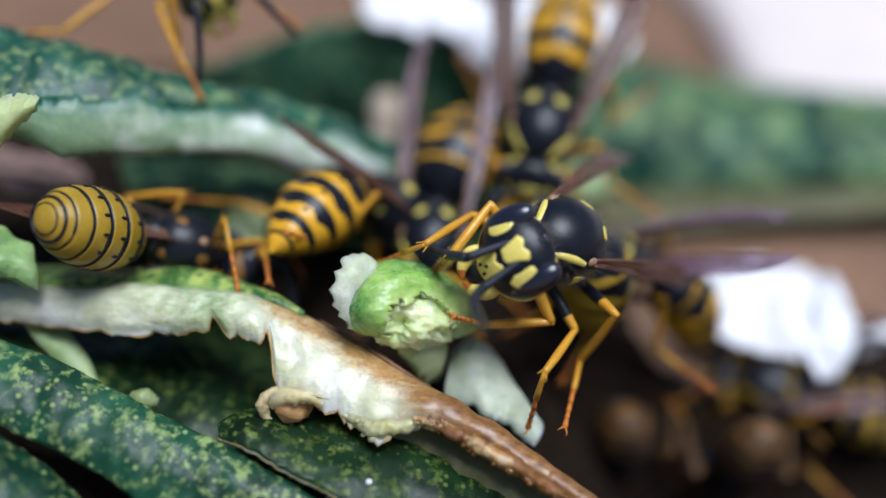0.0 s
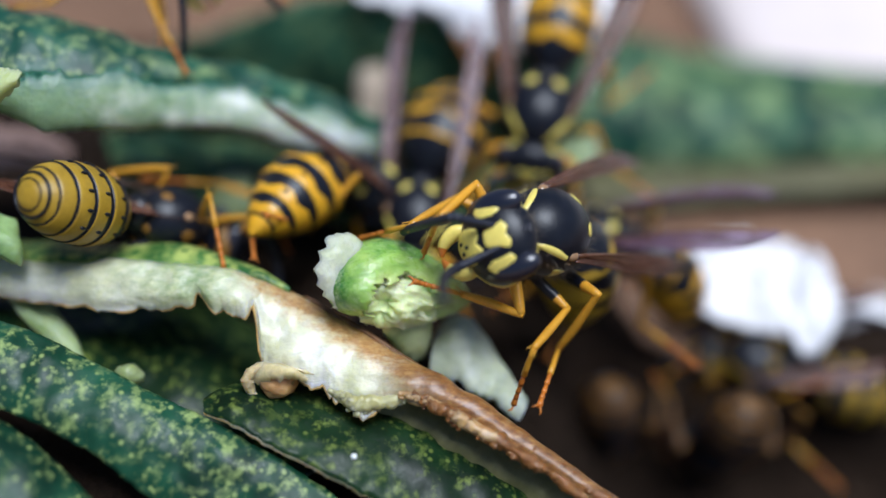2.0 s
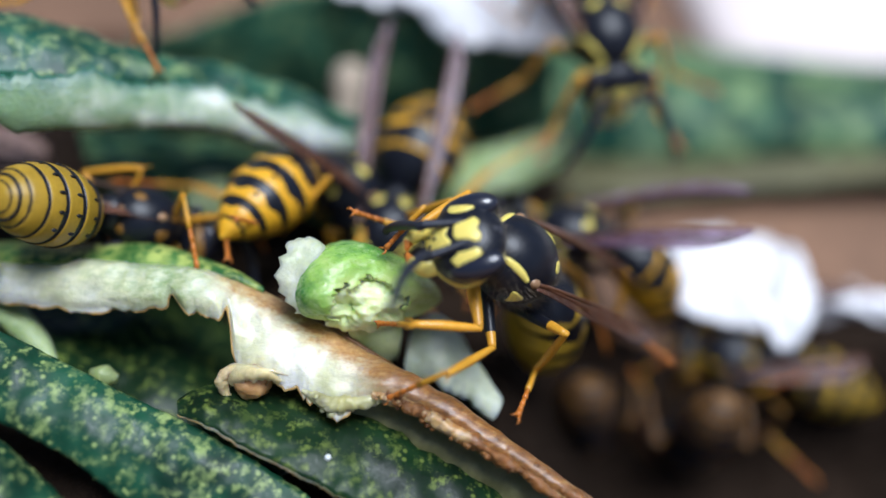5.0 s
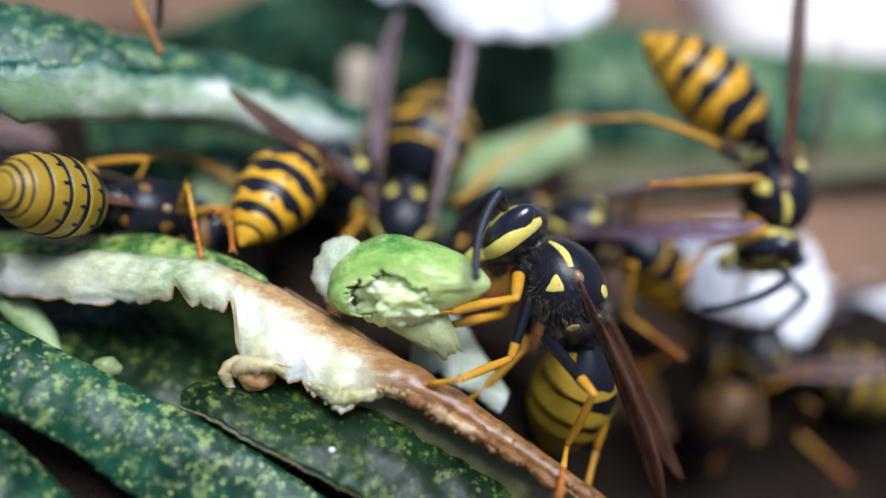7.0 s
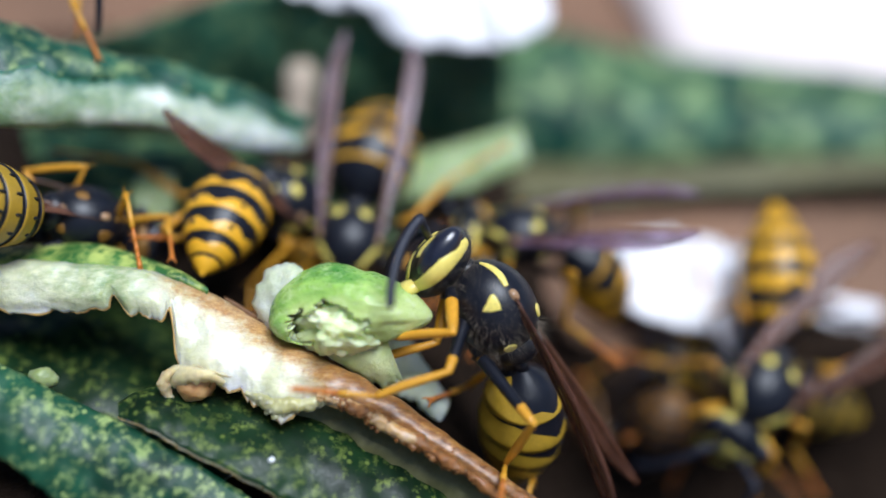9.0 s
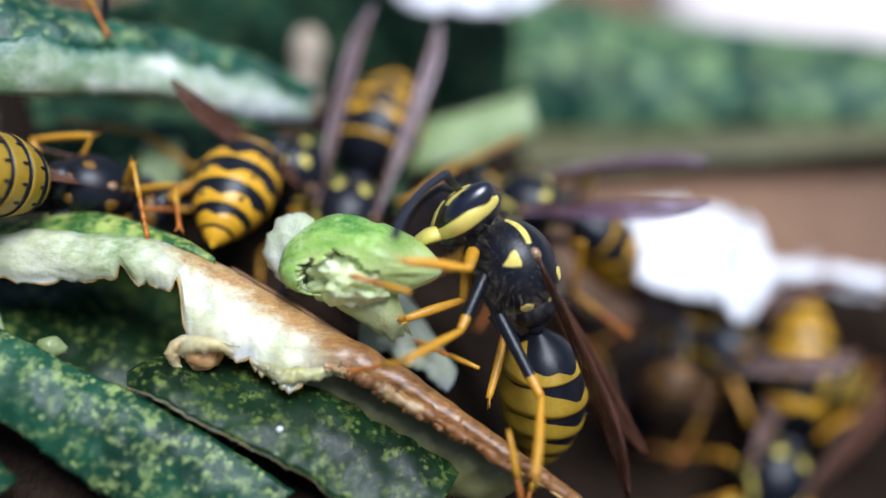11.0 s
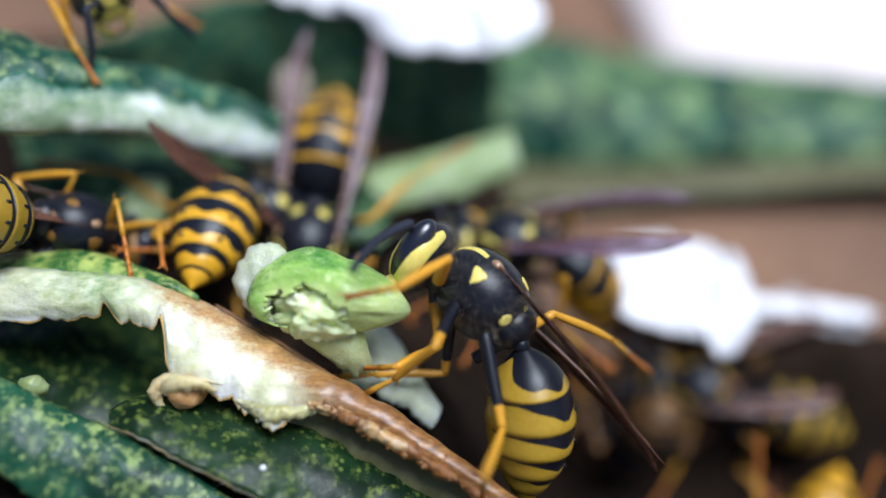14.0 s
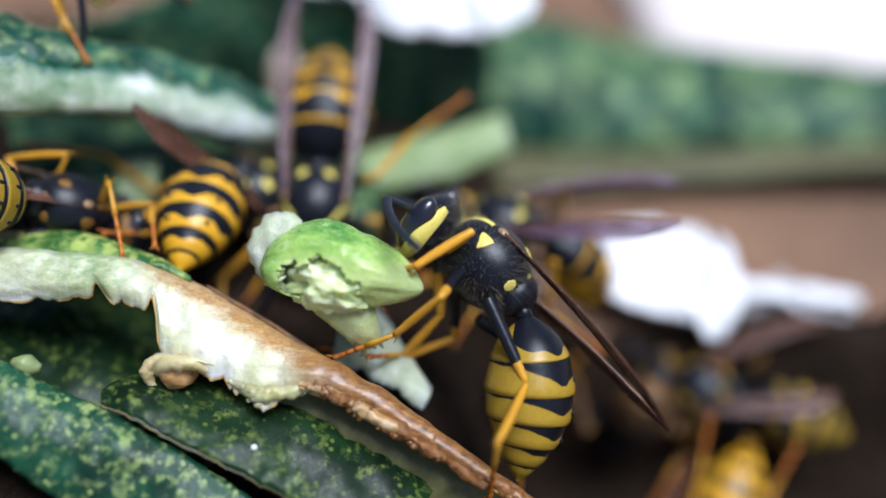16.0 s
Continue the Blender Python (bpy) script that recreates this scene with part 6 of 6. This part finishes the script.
def motions():
    roots, heads, tails, folds = [], [], [], []
    legs = {k: ([], [], []) for k in main["legs"]}
    feelers = {"left": ([], []), "right": ([], [])}
    for t, c in (*EARLY_TRACK, *LATE_TRACK):
        p = stance(t)
        slip = Vector(c) - Vector(p["middle"])
        feet = {k: [Vector(x) + slip * (0.8, 0.4, 0.0)[n] for n, x in enumerate(pts)] for k, pts in p["legs"].items()}
        m = aim(c, p["fwd"], p["up"])
        full = m @ Matrix.Scale(BIG, 4)
        r = m.to_3x3().inverted()
        roots.append((t, metres(m)))
        folds.append((t, [r @ Vector(w) for w in p["wing"]]))
        h = aim(NECK, r @ Vector(p["head"]), r @ Vector(p["head_up"]))
        heads.append((t, metres(h)))
        hr = (m @ h).to_3x3().inverted()
        for s, side in ((-1, "left"), (1, "right")):
            for dest, q in zip(feelers[side], antenna_poses(s, *[hr @ Vector(w) for w in p[side]])):
                dest.append((t, metres(q)))
        tails.append((t, metres(aim((0, -2.6, -0.28), r @ -Vector(p["gaster"]), r @ Vector(p["gup"])))))
        for k, pts in feet.items():
            for dest, q in zip(legs[k], leg_poses(*k, *[local(full, x) for x in pts])):
                dest.append((t, metres(q)))
    for s, key in ((-1, "wing_l"), (1, "wing_r")):
        walk(main[key], [(t, metres(aim((s * 1.62, 0.1, 0.84), -w[s + 1], w[s + 2]))) for t, w in folds])
    walk(main["root"], roots)
    walk(main["head"], heads)
    walk(main["abdomen"], tails)
    for ob, rows in zip((*main["antenna_l"], *main["antenna_r"]), (*feelers["left"], *feelers["right"])):
        walk(ob, rows)
    for k, (f, s, a) in legs.items():
        femur = main["legs"][k]
        tibia = [o for o in femur.children if o.name.startswith("tibia")][0]
        tarsus = [o for o in femur.children if o.name.startswith("tarsus")][0]
        walk(femur, f)
        walk(tibia, s)
        walk(tarsus, a)
    dips = [(t, *sunk(c, f, u)) for t, c, f, u in (
        (0.0, (-2.98, 46.21, 13.18), (0.533, 0.812, -0.238), (-0.202, 0.094, 0.975)),
        (4.5, (-3.40, 45.96, 12.76), (0.533, 0.812, -0.238), (-0.202, 0.094, 0.975)),
        (7.0, (-4.16, 46.42, 13.23), (0.390, 0.912, -0.128), (-0.104, 0.023, 0.994)),
        (8.0, (-5.39, 46.20, 12.97), (0.199, 0.974, -0.105), (0.000, -0.087, 0.996)),
        (9.5, (-4.81, 46.28, 12.69), (0.199, 0.974, -0.105), (0.000, -0.087, 0.996)),
        (16.0, (-5.70, 45.99, 12.51), (0.150, 0.983, -0.106), (0.000, -0.087, 0.996)))]
    walk(second["root"], [(t, metres(m)) for t, m, g in dips])
    walk(second["abdomen"], [(t, metres(g)) for t, m, g in dips])
    walk(middle["root"], [(t, metres(aim(c, f, (0.000, -0.398, 0.918)))) for t, c, f in (
        (0.0, (-0.60, 42.38, 10.98), (-0.126, -0.943, -0.306)), (1.5, (-0.68, 42.42, 10.96), (-0.105, -0.946, -0.307)), (3.5, (-0.50, 41.86, 11.07), (-0.157, -0.939, -0.305)),
        (4.5, (-0.87, 41.86, 10.52), (-0.157, -0.939, -0.305)), (7.0, (-0.44, 42.21, 10.11), (-0.126, -0.943, -0.306)), (7.5, (-0.44, 42.25, 10.01), (-0.126, -0.943, -0.306)),
        (8.0, (-0.61, 41.73, 9.90), (-0.147, -0.941, -0.306)), (8.5, (-0.86, 41.83, 9.76), (-0.147, -0.941, -0.306)), (9.0, (-0.18, 41.74, 9.71), (-0.126, -0.943, -0.306)),
        (9.5, (-0.16, 41.72, 9.51), (-0.147, -0.941, -0.306)), (12.0, (-1.24, 41.76, 9.38), (-0.303, -0.906, -0.294)), (12.5, (-1.37, 41.79, 9.60), (-0.303, -0.906, -0.294)),
        (13.0, (-1.65, 41.85, 9.73), (-0.256, -0.919, -0.299)), (13.5, (-1.87, 42.03, 9.72), (-0.207, -0.930, -0.302)), (14.0, (-1.93, 41.75, 10.16), (-0.137, -0.942, -0.306)),
        (14.5, (-2.14, 41.86, 10.50), (-0.105, -0.946, -0.307)), (15.0, (-1.88, 42.05, 10.67), (-0.053, -0.950, -0.308)), (15.5, (-0.93, 42.22, 10.99), (-0.021, -0.951, -0.309)),
        (16.0, (-1.09, 42.26, 11.14), (-0.053, -0.950, -0.308)))])
    walk(middle["abdomen"], [(t, metres(aim((0, -2.6, -0.28), (w, math.cos(radians(a)), -math.sin(radians(a))), (0, 0, 1)))) for t, a, w in (
        (0.0, 0, 0.2), (4.5, -2, 0.25), (7.0, -2, 0.2), (9.5, 0, 0.1), (12.0, 6, 0.0), (16.0, 8, 0.0))])
    ramble = (
        (0.0, (5.45, 47.87, 14.37), (-0.213, -0.914, -0.344), (0.000, -0.398, 0.918), (0.222, 0.855, 0.469)),
        (1.0, (5.48, 47.32, 13.88), (-0.213, -0.914, -0.344), (0.000, -0.398, 0.918), (0.222, 0.855, 0.469)),
        (1.5, (5.74, 47.37, 13.68), (-0.213, -0.914, -0.344), (0.000, -0.398, 0.918), (0.222, 0.855, 0.469)),
        (2.0, (6.12, 47.65, 14.02), (-0.213, -0.914, -0.344), (0.000, -0.398, 0.918), (0.222, 0.855, 0.469)),
        (2.5, (6.53, 47.83, 14.66), (-0.182, -0.920, -0.347), (0.000, -0.398, 0.918), (0.222, 0.855, 0.469)),
        (3.0, (7.40, 48.71, 16.07), (-0.161, -0.924, -0.348), (0.000, -0.398, 0.918), (0.222, 0.855, 0.469)),
        (3.5, (7.59, 49.00, 16.61), (-0.161, -0.924, -0.348), (0.000, -0.398, 0.918), (0.203, 0.859, 0.471)),
        (4.0, (8.29, 49.33, 16.39), (-0.161, -0.924, -0.348), (0.000, -0.398, 0.918), (0.203, 0.859, 0.471)),
        (4.5, (9.72, 51.87, 17.51), (0.054, -0.934, -0.352), (0.000, -0.398, 0.918), (0.000, 0.877, 0.481)),
        (5.8, (14.09, 47.78, 13.99), (0.108, -0.930, -0.350), (0.408, -0.363, 0.838), (-0.436, 0.728, 0.528)),
        (7.0, (19.11, 42.34, 11.94), (-0.051, -0.872, -0.487), (0.837, -0.300, 0.457), (-0.717, 0.448, 0.534)),
        (7.5, (19.50, 41.15, 11.30), (-0.051, -0.872, -0.487), (0.837, -0.300, 0.457), (-0.697, 0.461, 0.549)),
        (8.0, (18.80, 39.51, 10.82), (-0.051, -0.872, -0.487), (0.837, -0.300, 0.457), (-0.625, 0.502, 0.598)),
        (8.5, (19.17, 38.43, 9.49), (-0.101, -0.869, -0.485), (0.742, -0.351, 0.571), (-0.431, 0.580, 0.691)),
        (9.0, (22.51, 36.93, 2.98), (-0.543, -0.779, -0.314), (0.208, -0.410, 0.888), (0.082, 0.784, 0.615)),
        (9.5, (23.81, 36.63, -1.54), (-0.507, -0.800, -0.322), (0.106, -0.417, 0.903), (0.000, 0.790, 0.613)),
        (12.0, (24.08, 32.93, -4.97), (-0.507, -0.800, -0.322), (0.106, -0.417, 0.903), (0.504, 0.628, 0.592)),
        (12.5, (23.97, 32.68, -5.37), (-0.507, -0.800, -0.322), (0.106, -0.417, 0.903), (0.621, 0.579, 0.528)),
        (14.0, (24.00, 28.13, -9.01), (-0.507, -0.800, -0.322), (0.106, -0.417, 0.903), (0.465, 0.644, 0.607)),
        (16.0, (19.43, 28.00, -8.38), (-0.507, -0.800, -0.322), (0.106, -0.417, 0.903), (0.423, 0.659, 0.621)))
    roam(roamer, ramble, 1.15)
    for s, key in ((-1, "wing_l"), (1, "wing_r")):
        walk(roamer[key], [(t, metres(Matrix.Translation((s * 1.55, 0.1, 0.8)) @ pose(0, 0, 0, -lift, 0, turn + s * yaw))) for t, turn, yaw, lift in (
            (0.0, 0, 9, 10), (8.5, 0, 9, 10), (9.0, -20, 3, 10), (9.5, -24, 4, 10), (12.0, 0, 3, -16), (16.0, 0, 3, -16))])
    climb = [(t, (-13.47, 50.46 + 0.6 * up, 22.13 + up), (0.555, -0.810, -0.189), (0.000, -0.334, 0.942), (-0.555, 0.810, 0.189)) for t, up in (
        (0.0, 0.9), (4.5, 0.9), (7.0, 1.8), (9.5, 1.8), (12.0, 0.2), (14.0, -0.2), (15.0, -0.2), (16.0, 0.3))]
    roam(high_wasp, climb, 1.0)
    stretch(high_wasp, climb, 1.0, {k: {t: pts for t, *_ in climb} for k, pts in HIGH_FEET.items()})
    walk(low_wasp["root"], [(t, metres(aim(c, (-0.960, 0.260, 0.060), (0.000, -0.30, 0.95)))) for t, c in (
        (0.0, (19.60, 41.95, -0.05)), (4.5, (19.60, 41.95, -0.05)), (7.5, (21.14, 41.62, -0.04)), (9.5, (21.86, 40.72, -0.26)), (14.0, (21.30, 40.25, -0.52)), (16.0, (21.83, 39.17, -0.83)))])
    stretch(roamer, ramble, 1.15, {
        (2, 1): {7.0: ((15.96, 43.15, 14.29), (11.84, 44.69, 15.19), (7.64, 44.96, 14.71)), 7.5: ((17.17, 42.09, 13.71), (13.44, 43.64, 14.50), (8.86, 44.59, 14.58)),
                 8.0: ((16.65, 40.90, 13.60), (13.17, 42.74, 14.59), (8.63, 44.06, 14.88)), 12.0: ((22.21, 34.64, -1.75), (22.53, 37.33, 1.03), (23.06, 40.39, 3.43)),
                 12.5: ((22.42, 34.57, -1.86), (22.90, 37.00, 0.75), (23.58, 39.67, 2.82)), 14.0: ((23.13, 31.15, -4.11), (22.98, 33.82, -1.18), (23.34, 37.55, 2.18)),
                 16.0: ((19.41, 31.38, -3.17), (20.82, 34.13, -0.09), (21.63, 37.91, 3.25))},
        (2, -1): {12.0: ((25.99, 35.29, -1.62), (28.20, 37.84, 0.36), (30.03, 40.82, 1.96)), 12.5: ((25.39, 35.13, -1.86), (28.23, 37.62, 0.17), (30.39, 40.54, 1.81)),
                  14.0: ((28.29, 31.74, -3.79), (30.48, 34.32, -1.55), (32.33, 37.75, 0.80)), 16.0: ((23.73, 31.47, -3.43), (25.85, 34.10, -1.21), (27.94, 36.89, 0.38))}})
    walk(bean, [(t, metres(aim(c, f, (0.000, 0.480, 0.877)))) for t, c, f in (
        (0.0, (-1.18, 34.64, 13.07), (0.856, 0.308, -0.416)), (1.5, (-1.32, 34.49, 12.95), (0.856, 0.308, -0.416)), (2.5, (-1.08, 34.38, 13.18), (0.856, 0.308, -0.416)),
        (3.5, (-1.65, 34.21, 13.33), (0.858, 0.322, -0.402)), (4.5, (-1.73, 34.30, 13.05), (0.858, 0.322, -0.402)),
        (7.0, (0.10, 33.42, 13.85), (0.966, -0.160, 0.199)), (7.5, (0.02, 33.38, 13.64), (0.966, -0.160, 0.199)), (8.0, (-0.25, 33.14, 13.83), (0.966, -0.160, 0.199)),
        (8.5, (-0.24, 32.93, 13.36), (0.967, -0.180, 0.180)), (9.0, (0.15, 32.76, 13.24), (0.967, -0.180, 0.180)), (9.5, (0.40, 32.94, 13.35), (0.967, -0.180, 0.180)),
        (12.0, (0.16, 33.44, 13.90), (0.968, -0.205, 0.145)), (12.5, (0.15, 33.29, 13.88), (0.968, -0.205, 0.145)), (13.0, (0.02, 33.33, 13.97), (0.967, -0.225, 0.120)),
        (13.5, (-0.40, 33.40, 13.82), (0.966, -0.240, 0.100)), (14.0, (-0.43, 33.46, 13.86), (0.965, -0.244, 0.098)), (15.0, (-0.56, 33.34, 13.88), (0.960, -0.270, 0.070)),
        (15.5, (-0.05, 33.32, 14.02), (0.958, -0.282, 0.052)), (16.0, (0.57, 33.46, 14.41), (0.958, -0.282, 0.052)))])


motions()
